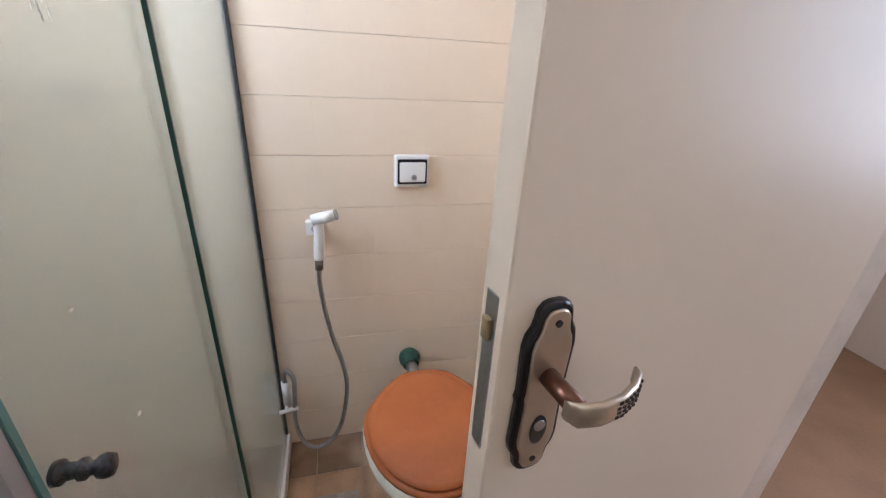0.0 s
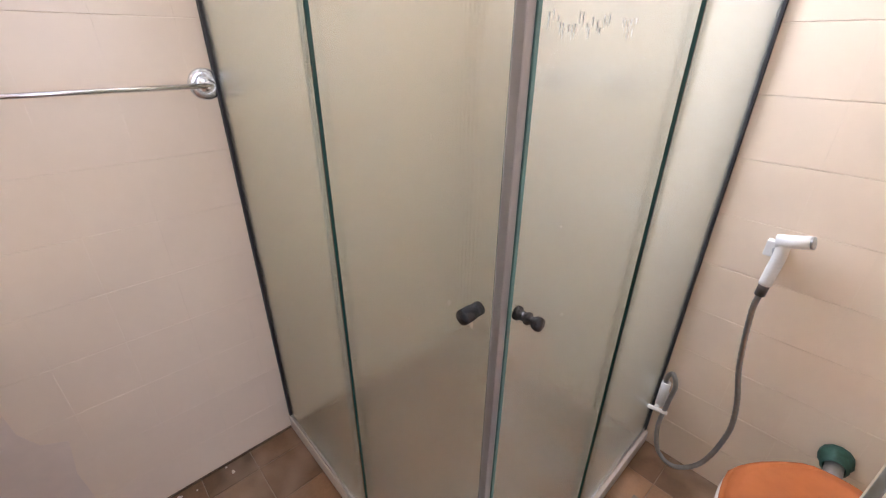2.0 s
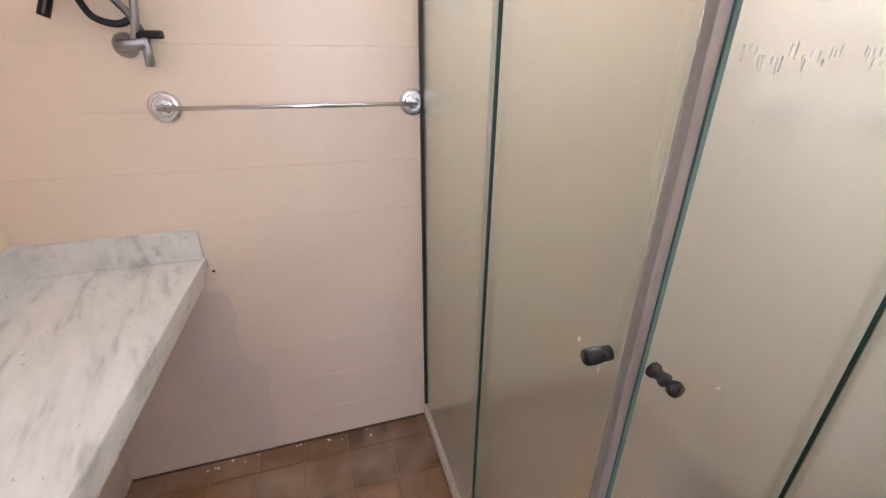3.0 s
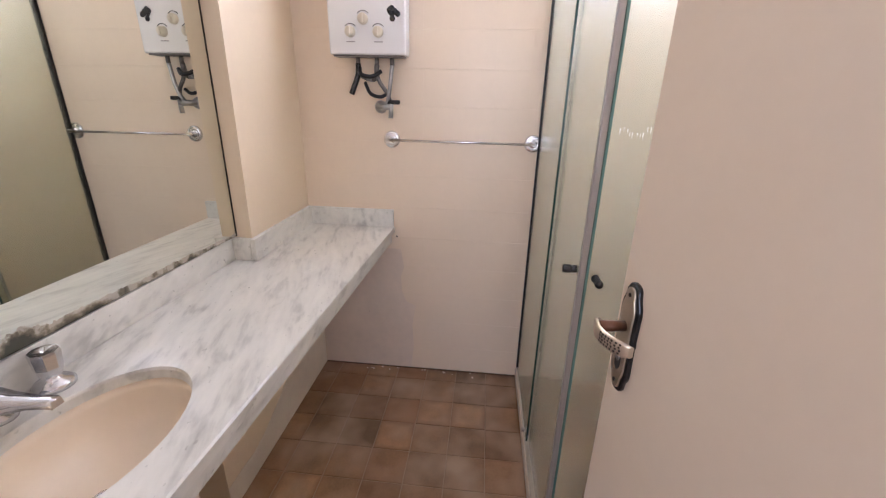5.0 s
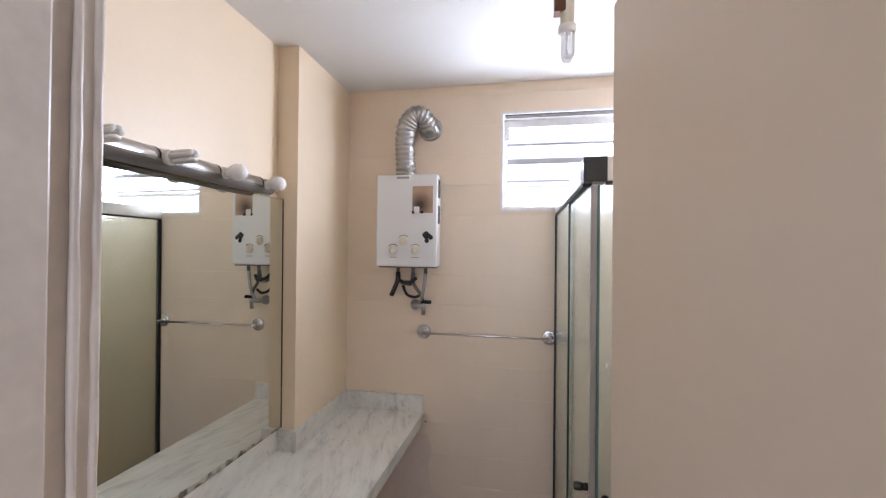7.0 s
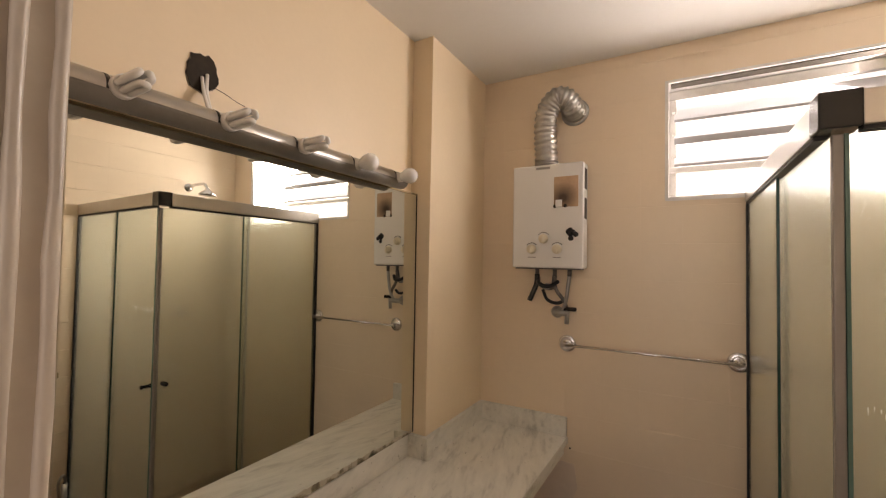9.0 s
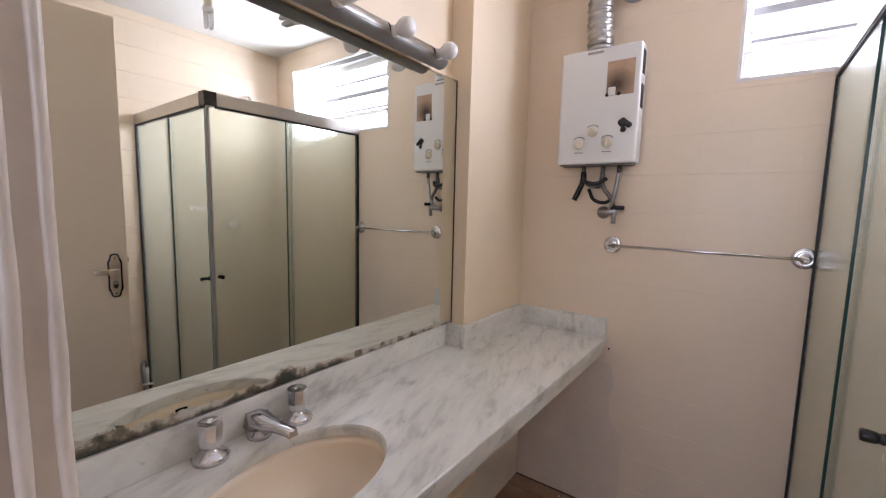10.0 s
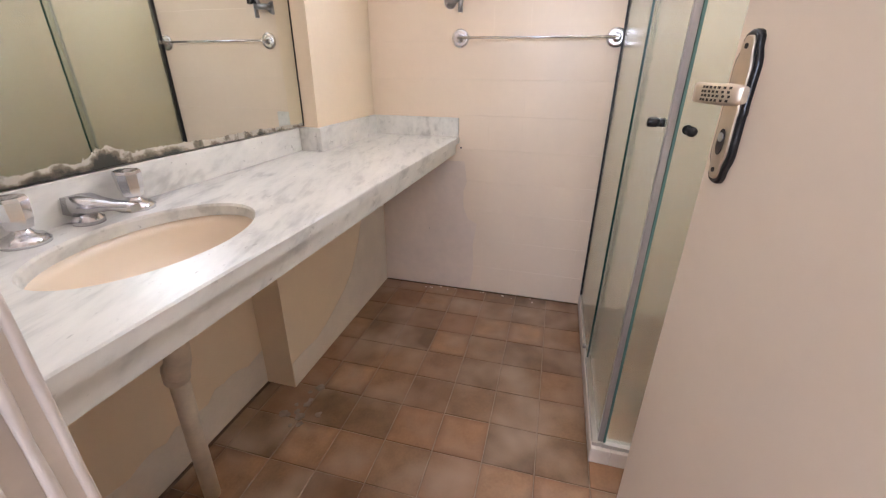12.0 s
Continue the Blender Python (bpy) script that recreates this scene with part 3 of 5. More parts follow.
    for row in range(4):
        for k in range(7):
            du = -0.028 - 0.0055 * k - (0.0012 if row % 2 else 0)
            (d0, v0, h0), (d1, v1, h1) = next((p, q) for p, q in zip(LEVER, LEVER[1:]) if q[0] <= du <= p[0])
            dv = v0 + (v1 - v0) * (du - d0) / (d1 - d0) + 0.0033
            add_box(bm, pu + du - 0.0018, pu + du + 0.0018, dv - 0.002, dv + 0.0004, 1.0800 + row * 0.0046, 1.0826 + row * 0.0046)
    leaf_part("grip_pits", bm, dark_void, front, "dark pits of the lever grip")
    # bent rod rail on the face turned to the toilet
    rail = smooth_path([(0.045, -LEAF_D, 0.835), (0.045, -LEAF_D - 0.05, 0.835), (0.06, -LEAF_D - 0.07, 0.835), (LEAF_W - 0.13, -LEAF_D - 0.07, 0.835), (LEAF_W - 0.115, -LEAF_D - 0.05, 0.835), (LEAF_W - 0.115, -LEAF_D, 0.835)], 6)
    leaf_part("towel_rail", rod(rail, 0.007, 10), dull_metal, d, "bent grey metal rail")
    return d


door_leaf()


# ---- window ----
def window():
    w = thing("window_1", (XF, WY0, WZ0), "white framed louvre window with frosted glass slats", "window", kind="structure")
    xo = XF - 0.10
    part("sill", box(XF - 0.155, XF + 0.002, WY0, WY1, WZ0 - 0.001, WZ0 + 0.012), frame_white, w)
    part("reveal", box(XF - 0.155, XF + 0.002, WY0 - 0.001, WY0 + 0.012, WZ0 + 0.012, WZ1), frame_white, w)
    part("reveal", box(XF - 0.155, XF + 0.002, WY1 - 0.012, WY1 + 0.001, WZ0 + 0.012, WZ1), frame_white, w)
    part("lintel", box(XF - 0.155, XF + 0.002, WY0 + 0.012, WY1 - 0.012, WZ1 - 0.010, WZ1 + 0.001), frame_white, w)
    part("mould_line", box(XF - 0.06, XF - 0.012, WY0 + 0.02, WY1 - 0.02, WZ1 - 0.014, WZ1 - 0.0105), mould, w, "dark mould under the lintel")
    a, c = WY0 + 0.012, WY1 - 0.012
    part("frame_rail", box(xo - 0.03, xo, a, c, WZ0 + 0.012, WZ0 + 0.034, 0.003), frame_white, w)
    part("frame_rail", box(xo - 0.03, xo, a, c, WZ1 - 0.05, WZ1 - 0.012, 0.003), frame_white, w)
    part("frame_rail", box(xo - 0.03, xo + 0.012, a, c, 1.985, 2.012, 0.003), frame_white, w, "grey-white transom")
    for y0 in (a, c - 0.028):
        part("frame_post", box(xo - 0.028, xo - 0.002, y0, y0 + 0.028, WZ0 + 0.034, WZ1 - 0.05, 0.003), frame_white, w)
    p = part("pane", box(xo - 0.018, xo - 0.013, a + 0.028, c - 0.028, WZ0 + 0.034, 1.985), window_glass, w)
    p.visible_shadow = False
    for z in (2.06, 2.155, 2.25):
        bm = box(-0.004, 0.004, a + 0.02, c - 0.02, -0.052, 0.052, 0.001)
        bmesh.ops.transform(bm, verts=bm.verts[:], matrix=pose(xo - 0.012, 0, z, 0, -38, 0))
        s = part("louvre_slat", bm, louvre_glass, w)
        s.visible_shadow = False
        part("slat_clip", box(xo - 0.052, xo + 0.028, a + 0.012, a + 0.022, z - 0.006, z + 0.006), frame_white, s)
        part("slat_rail", box(xo + 0.020, xo + 0.026, a + 0.02, c - 0.02, z - 0.049, z - (0.022 if z == 2.155 else 0.039)), slat_grey, s)


window()


# ---- vanity ----
def front_y(x):
    return -0.339 - 0.048 * (x - XF) / (XD - XF)


BX, BY, BA, BB = 0.285, -0.612, 0.215, 0.143               # basin oval


def vanity():
    v = thing("vanity_counter", (XF, YV, CT), "grey-white marble vanity counter with oval basin cut-out", "counter")
    n_seg = 56
    ang = [2 * math.pi * k / n_seg for k in range(n_seg)]
    corners = [(XF + 0.002, YV + 0.006), (XV - 0.001, YV + 0.006), (XV - 0.001, front_y(XD)), (XF + 0.002, front_y(XF))]

    def outer(a):
        d = Vector((math.cos(a), math.sin(a)))
        best = None
        for (p, q) in zip(corners, corners[1:] + corners[:1]):
            p, q = Vector(p), Vector(q)
            e = q - p
            den = d.x * e.y - d.y * e.x
            if abs(den) < 1e-9:
                continue
            w = p - Vector((BX, BY))
            t, s = (w.x * e.y - w.y * e.x) / den, (w.x * d.y - w.y * d.x) / den
            if t > 0 and -1e-6 <= s <= 1 + 1e-6 and (best is None or t < best):
                best = t
        return Vector((BX, BY)) + d * best
    cang = sorted(ang + [math.atan2(y - BY, x - BX) % (2 * math.pi) for x, y in corners])
    bm = bmesh.new()
    rows = []
    for z, r in ((CT, 1.0), (CT - 0.006, 0.985), (CT - 0.028, 0.985)):
        rows.append([bm.verts.new((BX + BA * r * math.cos(a), BY + BB * r * math.sin(a), z)) for a in cang])
    otop = [bm.verts.new((*outer(a), CT - 0.003)) for a in cang]
    oin = [bm.verts.new((*(outer(a) + (Vector((BX, BY)) - outer(a)).normalized() * 0.005), CT)) for a in cang]
    obot = [bm.verts.new((*outer(a), CT - 0.028)) for a in cang]
    k = len(cang)
    for i in range(k):
        j = (i + 1) % k
        for a, c in ((rows[0], oin), (rows[1], rows[0]), (rows[2], rows[1]), (oin, otop), (otop, obot), (obot, rows[2])):
            bm.faces.new((a[i], a[j], c[j], c[i]))
    part("slab", bm, marble, v)
    # apron set back under the slab
    loops = []
    for x in (XF + 0.003, XV - 0.002):
        y = front_y(x) - 0.016
        loops.append([Vector((x, y - 0.022, CT - 0.0285)), Vector((x, y, CT - 0.0285)), Vector((x, y, CT - 0.079)), Vector((x, y - 0.022, CT - 0.079))])
    bm = loft(loops)
    for f in bm.faces:
        f.smooth = False
    part("apron", bm, marble, v)
    zt = CT + 0.087
    part("splash_end", box(XF + 0.001, XF + 0.02, PIER_Y + 0.021, front_y(XF) - 0.004, CT + 0.0005, zt, 0.002), marble, v)
    part("splash_pier", box(XF + 0.001, PIER_X + 0.02, PIER_Y + 0.001, PIER_Y + 0.0205, CT + 0.0005, zt, 0.002), marble, v)
    part("splash_return", box(PIER_X + 0.001, PIER_X + 0.02, YV + 0.022, PIER_Y, CT + 0.0005, zt, 0.002), marble, v)
    part("splash_back", box(PIER_X + 0.0205, XV - 0.002, YV + 0.001, YV + 0.0255, CT + 0.0005, zt, 0.002), marble, v)
    return v


vanity()


def basin():
    b = thing("wash_basin", (BX, BY, 0.68), "beige oval undermounted ceramic wash basin", "basin")
    prof = [(1.06, -0.030), (1.0, -0.030), (0.985, -0.05), (0.95, -0.085), (0.86, -0.118), (0.66, -0.140), (0.40, -0.150), (0.12, -0.153)]
    outer_p = [(r + 0.05, z - 0.010) for r, z in prof[1:]]
    loops = [[Vector((BX + BA * r * math.cos(2 * math.pi * k / 48), BY + BB * r * math.sin(2 * math.pi * k / 48), CT + z)) for k in range(48)] for r, z in prof]
    part("bowl", loft(loops, False, True), basin_ceramic, b)
    loops = [[Vector((BX + BA * r * math.cos(2 * math.pi * k / 48), BY + BB * r * math.sin(2 * math.pi * k / 48), CT + z)) for k in range(48)] for r, z in outer_p]
    part("bowl_outside", loft(loops, False, True), basin_ceramic, b)
    part("drain_ring", lathe([(0.0, 0.0), (0.016, 0.0), (0.020, 0.003), (0.024, 0.0035), (0.026, 0.0)], (BX, BY, CT - 0.152)), chrome, b)
    part("overflow_slot", box(BX - 0.016, BX + 0.016, BY + BB * 0.955, BY + BB * 0.985, CT - 0.058, CT - 0.050), dark_void, b)
    return b


basin()


def tap(name, x, y):
    t = thing(name, (x, y, CT), "chrome basin tap with faceted cup handle", "tap", "basin taps")
    part("flange", lathe([(0.0, 0), (0.037, 0), (0.038, 0.006), (0.031, 0.014), (0.020, 0.019), (0.014, 0.024), (0.013, 0.032)], (x, y, CT)), chrome, t)
    hb = lathe([(0.012, 0.026), (0.020, 0.030), (0.0245, 0.048), (0.0270, 0.080), (0.0255, 0.086), (0.018, 0.085), (0.0, 0.081)], (x, y, CT), sides=8)
    for f in hb.faces:
        f.smooth = False
    part("handle", hb, chrome, t, "faceted chrome handle")
    return t


tap("basin_tap", 0.377, -0.805)
tap("basin_tap", 0.161, -0.802)


def spout():
    x, y = 0.262, -0.808
    s = thing("basin_spout", (x, y, CT), "flat chrome basin spout dulled by limescale", "tap", "basin taps")
    part("base", lathe([(0, 0), (0.028, 0), (0.028, 0.010), (0.022, 0.018), (0.018, 0.03)], (x, y, CT)), chrome, s)
    loops = []
    for d, w, z0, z1 in ((-0.026, 0.022, 0.022, 0.055), (0.0, 0.026, 0.020, 0.058), (0.03, 0.022, 0.026, 0.050), (0.07, 0.015, 0.032, 0.046), (0.105, 0.014, 0.032, 0.045), (0.112, 0.012, 0.028, 0.043)):
        cy, cx = y + d, x - 0.16 * d
        loops.append([Vector((cx - w, cy, CT + z0)), Vector((cx - w * 0.8, cy, CT + z1)), Vector((cx + w * 0.8, cy, CT + z1)), Vector((cx + w, cy, CT + z0))])
    part("arm", loft(loops), chrome, s)


spout()


def waste():
    x = BX + 0.030
    w = thing("waste_pipe", (0.25, -0.70, 0), "stained white plastic waste pipe from basin to floor", "pipe")
    part("tailpiece", rod([(x, BY, CT - 0.165), (x, BY, 0.60)], 0.022, 14), dull_metal, w)
    part("elbow", rod(smooth_path([(x, BY, 0.62), (x, BY, 0.57), (0.305, -0.63, 0.53), (0.296, -0.655, 0.49)], 5), 0.026, 14), pvc, w)
    part("nut", rod([(x, BY, 0.632), (x, BY, 0.595)], 0.031, 14), pvc, w)
    part("down_pipe", rod([(0.296, -0.655, 0.50), (0.268, -0.70, 0.25), (0.252, -0.725, -0.003)], 0.021, 14), pvc, w)
    part("collar", rod([(0.296, -0.657, 0.505), (0.292, -0.664, 0.465)], 0.027, 14), pvc, w)


waste()
sv = thing("stop_valve", (0.18, YV, 0.56), "small tarnished brass stop valve under the basin", "valve")
part("body", rod([(0.18, YV, 0.56), (0.18, YV + 0.06, 0.56)], 0.012, 12), brass, sv)
part("knob", lathe([(0, 0), (0.022, 0), (0.024, 0.01), (0.016, 0.022), (0, 0.024)], (0.18, YV + 0.055, 0.56), "y", 12), dull_metal, sv)


def mirror():
    """The glass hangs a little out of true, packed out from the wall."""
    m = thing("wall_mirror", (PIER_X, YV, 0.91), "large frameless mirror with blackened lower edge above the counter", "mirror")
    hang = Matrix.Translation((0, -0.8398, 1.4)) @ Matrix.Rotation(radians(-0.60), 4, "Z") @ Matrix.Rotation(radians(0.24), 4, "X")
    for nm, dims, mat, label in (("glass", (PIER_X + 0.004, XV - 0.004, -0.006, 0.0, -0.494, 0.458, 0.001), mirror_mat, ""),
                                 ("backing_board", (PIER_X + 0.004, XV - 0.004, -0.013, -0.0065, -0.494, 0.458), cement, "dark backing board"),
                                 ("edge_strip", (PIER_X + 0.0005, PIER_X + 0.0038, -0.014, 0.002, -0.494, 0.462), mould, "dark stained edge"),
                                 ("edge_strip", (PIER_X + 0.0005, XV - 0.004, -0.014, 0.002, 0.4585, 0.464), brass, "")):
        bm = box(*dims)
        bmesh.ops.transform(bm, verts=bm.verts[:], matrix=hang)
        part(nm, bm, mat, m, label)


mirror()


def light_bar():
    y, z = -0.797, 1.884
    d = thing("light_bar", (0.1, y, z), "brushed metal tube vanity light with five bulbs", "lamp")
    part("tube", rod([(-0.440, y, z), (-0.434, y, z), (-0.424, y, z), (0.600, y, z), (0.610, y, z)], 0.029, 28, radii=[0.010, 0.022, 0.029, 0.029, 0.022]), brushed, d)
    # half shell added under the tube, its grey imitating shade and reflection there
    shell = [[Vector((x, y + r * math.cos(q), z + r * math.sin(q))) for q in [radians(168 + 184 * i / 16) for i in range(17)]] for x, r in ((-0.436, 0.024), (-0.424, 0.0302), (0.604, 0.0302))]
    part("shade_shell", loft(shell), bar_shade, d, "added half shell, grey for the tube's dim underside and reflection")
    for x in (-0.30, 0.45):
        part("bracket", box(x - 0.02, x + 0.02, YV + 0.0, y - 0.02, z + 0.0, z + 0.015), dull_metal, d)
    ax = Vector((-0.04, 0.99, 0.06)).normalized()
    for x, kind in ((-0.37, "globe"), (-0.155, "globe"), (0.062, "cfl"), (0.270, "cfl"), (0.470, "cfl")):
        o = Vector((x, y, z))
        part("ring", rod([o + Vector((0.013, 0, 0)), o + Vector((0.020, 0, 0))], 0.0296, 24), black_plastic, d, "black ring")
        part("socket", rod([o + ax * 0.020, o + ax * 0.040], 0.017, 14), white_plastic, d)
        turn = ax.to_track_quat("Z", "Y").to_matrix().to_4x4()
        if kind == "globe":
            bm = lathe([(0.012, 0), (0.015, 0.012), (0.0235, 0.028), (0.0272, 0.042), (0.0245, 0.057), (0.0145, 0.068), (0, 0.071)], (0, 0, 0), sides=20)
            bmesh.ops.transform(bm, verts=bm.verts[:], matrix=Matrix.Translation(o + ax * 0.030) @ turn)
            part("bulb", bm, bulb_glass, d, "white opal globe bulb", True)
        else:
            bl = part("bulb", rod([o + ax * 0.034, o + ax * 0.050], 0.021, 16), white_plastic, d, "white folded-tube energy saving bulb")
            for k in range(3):
                a = 2 * math.pi * k / 3
                off = turn @ Vector((math.cos(a) * 0.012, math.sin(a) * 0.012, 0))
                o2 = turn @ Vector((math.cos(a + 1.0) * 0.014, math.sin(a + 1.0) * 0.014, 0))
                part("tube_loop", rod(smooth_path([o + ax * 0.048 + off, o + ax * 0.100 + off, o + ax * 0.108 + (off + o2) / 2, o + ax * 0.100 + o2, o + ax * 0.048 + o2], 4), 0.006, 8), white_plastic, bl)
    return d


light_bar()


def wall_hole():
    x, z = 0.276, 2.015
    h = thing("cable_hole", (x, YV, z), "ragged dark cable hole broken through the wall plaster", "hole")
    rng = random.Random(4)
    loop = [Vector((x + (0.036 + rng.uniform(-0.006, 0.006)) * math.cos(a), YV + 0.0015, z + (0.045 + rng.uniform(-0.006, 0.006)) * math.sin(a))) for a in [2 * math.pi * k / 22 for k in range(22)]]
    edge_loop = [Vector((x, YV, z)) + (p - Vector((x, YV, z))) * rng.uniform(1.02, 1.10) for p in loop]
    part("broken_edge", loft([[Vector((p.x, YV + 0.0002, p.z)) for p in edge_loop], [Vector((p.x, YV + 0.0010, p.z)) for p in edge_loop]]), cement, h, "broken grey plaster edge")
    part("cavity", loft([loop, [p + Vector((0, 0.002, 0)) for p in loop]]), dark_void, h)
    part("cable", rod(smooth_path([(x, YV + 0.003, z - 0.01), (x + 0.004, YV + 0.02, z - 0.05), (x + 0.008, YV + 0.05, z - 0.10)], 5), 0.004, 8), white_plastic, h, "white twin cable")
    part("cable", rod(smooth_path([(x - 0.012, YV + 0.003, z), (x - 0.004, YV + 0.018, z - 0.05), (x + 0.002, YV + 0.05, z - 0.105)], 5), 0.004, 8), white_plastic, h, "white twin cable")


wall_hole()


# ---- water heater ----
def heater():
    y0, y1, z0, z1, xf = -0.573, -0.258, 1.571, 2.032, -0.995
    w, hgt_ = y1 - y0, z1 - z0
    h = thing("gas_water_heater", (XF, y0, z0), "white enamel gas water heater with scorched window", "water heater")
    part("body", box(XF + 0.018, xf, y0, y1, z0, z1, 0.010, 3), white_enamel, h)
    part("back_plate", box(XF + 0.002, XF + 0.02, y0 + 0.02, y1 - 0.02, z0 + 0.02, z1 - 0.02), dull_metal, h)

    def uv(u, v):
        return y0 + u * w, z1 - v * hgt_
    ya, za = uv(0.60, 0.13)
    yb, zb = uv(0.93, 0.42)
    part("sight_window", box(xf - 0.002, xf + 0.002, ya, yb, zb, za, 0.001), burnt, h, "scorched brown sight window")
    yc, zc = uv(0.67, 0.385)
    part("window_flag", box(xf + 0.002, xf + 0.0035, yc - 0.014, yc + 0.014, zc - 0.016, zc + 0.016, 0.003), white_enamel, h)
    for u in (0.60, 0.74):
        yy, zz = uv(u + 0.015, 0.41)
        part("window_stain", lathe([(0, 0), (0.008, 0), (0.007, 0.001), (0, 0.0012)], (xf + 0.002, yy, zz), "x", 12), dark_void, h)
    for u, v in ((0.46, 0.72), (0.29, 0.82), (0.65, 0.82)):
        yy, zz = uv(u, v)
        k = part("knob", lathe([(0.021, 0), (0.0205, 0.012), (0.017, 0.017), (0, 0.018)], (xf, yy, zz), "x", 20), yellowed_plastic, h, "yellowed control knob")
        part("grip", box(xf + 0.017, xf + 0.025, yy - 0.004, yy + 0.004, zz - 0.016, zz + 0.016, 0.002), yellowed_plastic, k)
        arc = [(xf + 0.0008, yy + 0.029 * math.cos(a), zz + 0.029 * math.sin(a)) for a in [radians(40 + 100 * i / 10) for i in range(11)]]
        part("dial_mark", rod(arc, 0.0014, 6), black_plastic, h)
        if v > 0.8:
            part("caption_bar", box(xf, xf + 0.0012, yy - 0.018, yy + 0.018, zz - 0.038, zz - 0.034), ink, h)
    ys, zs = uv(0.86, 0.68)
    rng = random.Random(3)
    for k in range(9):
        dy, dz = rng.uniform(-0.019, 0.019), rng.uniform(-0.018, 0.018)
        part("torn_sticker", lathe([(0, 0.0016), (rng.uniform(0.006, 0.012), 0.0014), (0.012, 0.0)], (xf + 0.0002 * k, ys + dy, zs + dz), "x", 9), black_plastic, h, "black torn sticker remains")
    yl, zl = uv(0.44, 0.035)
    part("badge", box(xf, xf + 0.0014, yl - 0.032, yl + 0.032, zl - 0.005, zl + 0.005), ink, h, "small grey badge")
    part("side_vent", box(XF + 0.05, xf - 0.02, y1, y1 + 0.002, z1 - 0.115, z1 - 0.025), dark_void, h, "dark side vent")
    part("side_vent", box(XF + 0.05, xf - 0.02, y1, y1 + 0.002, z1 - 0.245, z1 - 0.155), dark_void, h, "dark side vent")
    part("base_tray", box(XF + 0.03, xf - 0.012, y0 + 0.012, y1 - 0.012, z0 - 0.006, z0 + 0.002), copper_dark, h)
    for yy in (-0.47, -0.39, -0.325):
        part("pipe_stub", rod([(-1.045, yy, z0 - 0.004), (-1.045, yy, z0 - 0.035)], 0.009, 12), copper_dark, h)
    return h


heater()


def flue_duct():
    d = thing("flue_duct", (-1.05, -0.42, 2.03), "ribbed flexible aluminium flue bending into the wall", "duct")
    line = smooth_path([(-1.045, -0.432, 2.034), (-1.042, -0.436, 2.12), (-1.035, -0.438, 2.20), (-1.025, -0.425, 2.28), (-1.022, -0.385, 2.33), (-1.035, -0.345, 2.325), (-1.07, -0.325, 2.295), (XF - 0.004, -0.320, 2.285)], 12)
    rng = random.Random(2)
    part("hose", rod(line, 0.05, 24, radii=[0.0485 + 0.004 * math.sin(i * 1.7) + rng.uniform(-0.0012, 0.0012) for i in range(len(line))]), flue, d)
    part("collar", lathe([(0.048, 0), (0.052, 0.001), (0.052, 0.022), (0.047, 0.022)], (-1.045, -0.432, 2.031)), dull_metal, d)
    part("wall_rose", lathe([(0.05, 0), (0.062, 0.001), (0.061, 0.005), (0.05, 0.006)], (XF, -0.320, 2.285), "x"), dull_metal, d)


flue_duct()


def heater_pipes():
    d = thing("heater_connections", (XF, -0.39, 1.37), "tarnished pipes and stop valve below the water heater", "pipes")
    part("gas_tap", rod(smooth_path([(-1.045, -0.47, 1.542), (-1.045, -0.472, 1.50), (-1.04, -0.488, 1.455), (-1.035, -0.502, 1.42)], 5), 0.0115, 12, radii=None), black_plastic, d, "black tap lever")
    part("link_pipe", rod(smooth_path([(-1.045, -0.470, 1.505), (-1.05, -0.44, 1.487), (-1.05, -0.40, 1.485), (-1.046, -0.39, 1.537)], 5), 0.0105, 12), copper_dark, d)
    part("link_nut", rod([(-1.05, -0.435, 1.487), (-1.05, -0.412, 1.485)], 0.0145, 6), dull_metal, d)
    part("water_hose", rod(smooth_path([(-1.045, -0.39, 1.540), (-1.045, -0.385, 1.48), (-1.05, -0.352, 1.43), (-1.06, -0.338, 1.39)], 6), 0.0085, 10), copper_dark, d)
    part("supply_pipe", rod(smooth_path([(-1.045, -0.325, 1.540), (-1.045, -0.335, 1.46), (-1.05, -0.345, 1.41), (-1.06, -0.36, 1.372)], 6), 0.0085, 10), dull_metal, d)
    part("rubber_hose", rod(smooth_path([(-1.055, -0.468, 1.528), (-1.015, -0.450, 1.498), (-1.010, -0.405, 1.490), (-1.04, -0.372, 1.512)], 6), 0.0085, 10), black_rubber, d, "black rubber hose")
    part("rubber_hose", rod(smooth_path([(-1.085, -0.455, 1.470), (-1.075, -0.430, 1.425), (-1.075, -0.385, 1.412), (-1.085, -0.35, 1.430)], 6), 0.0075, 10), black_rubber, d, "black rubber hose")
    part("valve_rose", lathe([(0, 0.024), (0.016, 0.024), (0.024, 0.012), (0.028, 0.0)], (XF, -0.392, 1.370), "x", 20), dull_metal, d)
    part("valve_body", rod([(XF + 0.02, -0.392, 1.370), (-1.06, -0.39, 1.370), (-1.055, -0.335, 1.372)], 0.013, 12), dull_metal, d)
    part("valve_handle", box(-1.066, -1.046, -0.352, -0.296, 1.382, 1.400, 0.006), black_plastic, d, "black valve handle")
    part("valve_outlet", rod([(-1.056, -0.335, 1.385), (-1.056, -0.338, 1.325)], 0.010, 12), dull_metal, d)


heater_pipes()


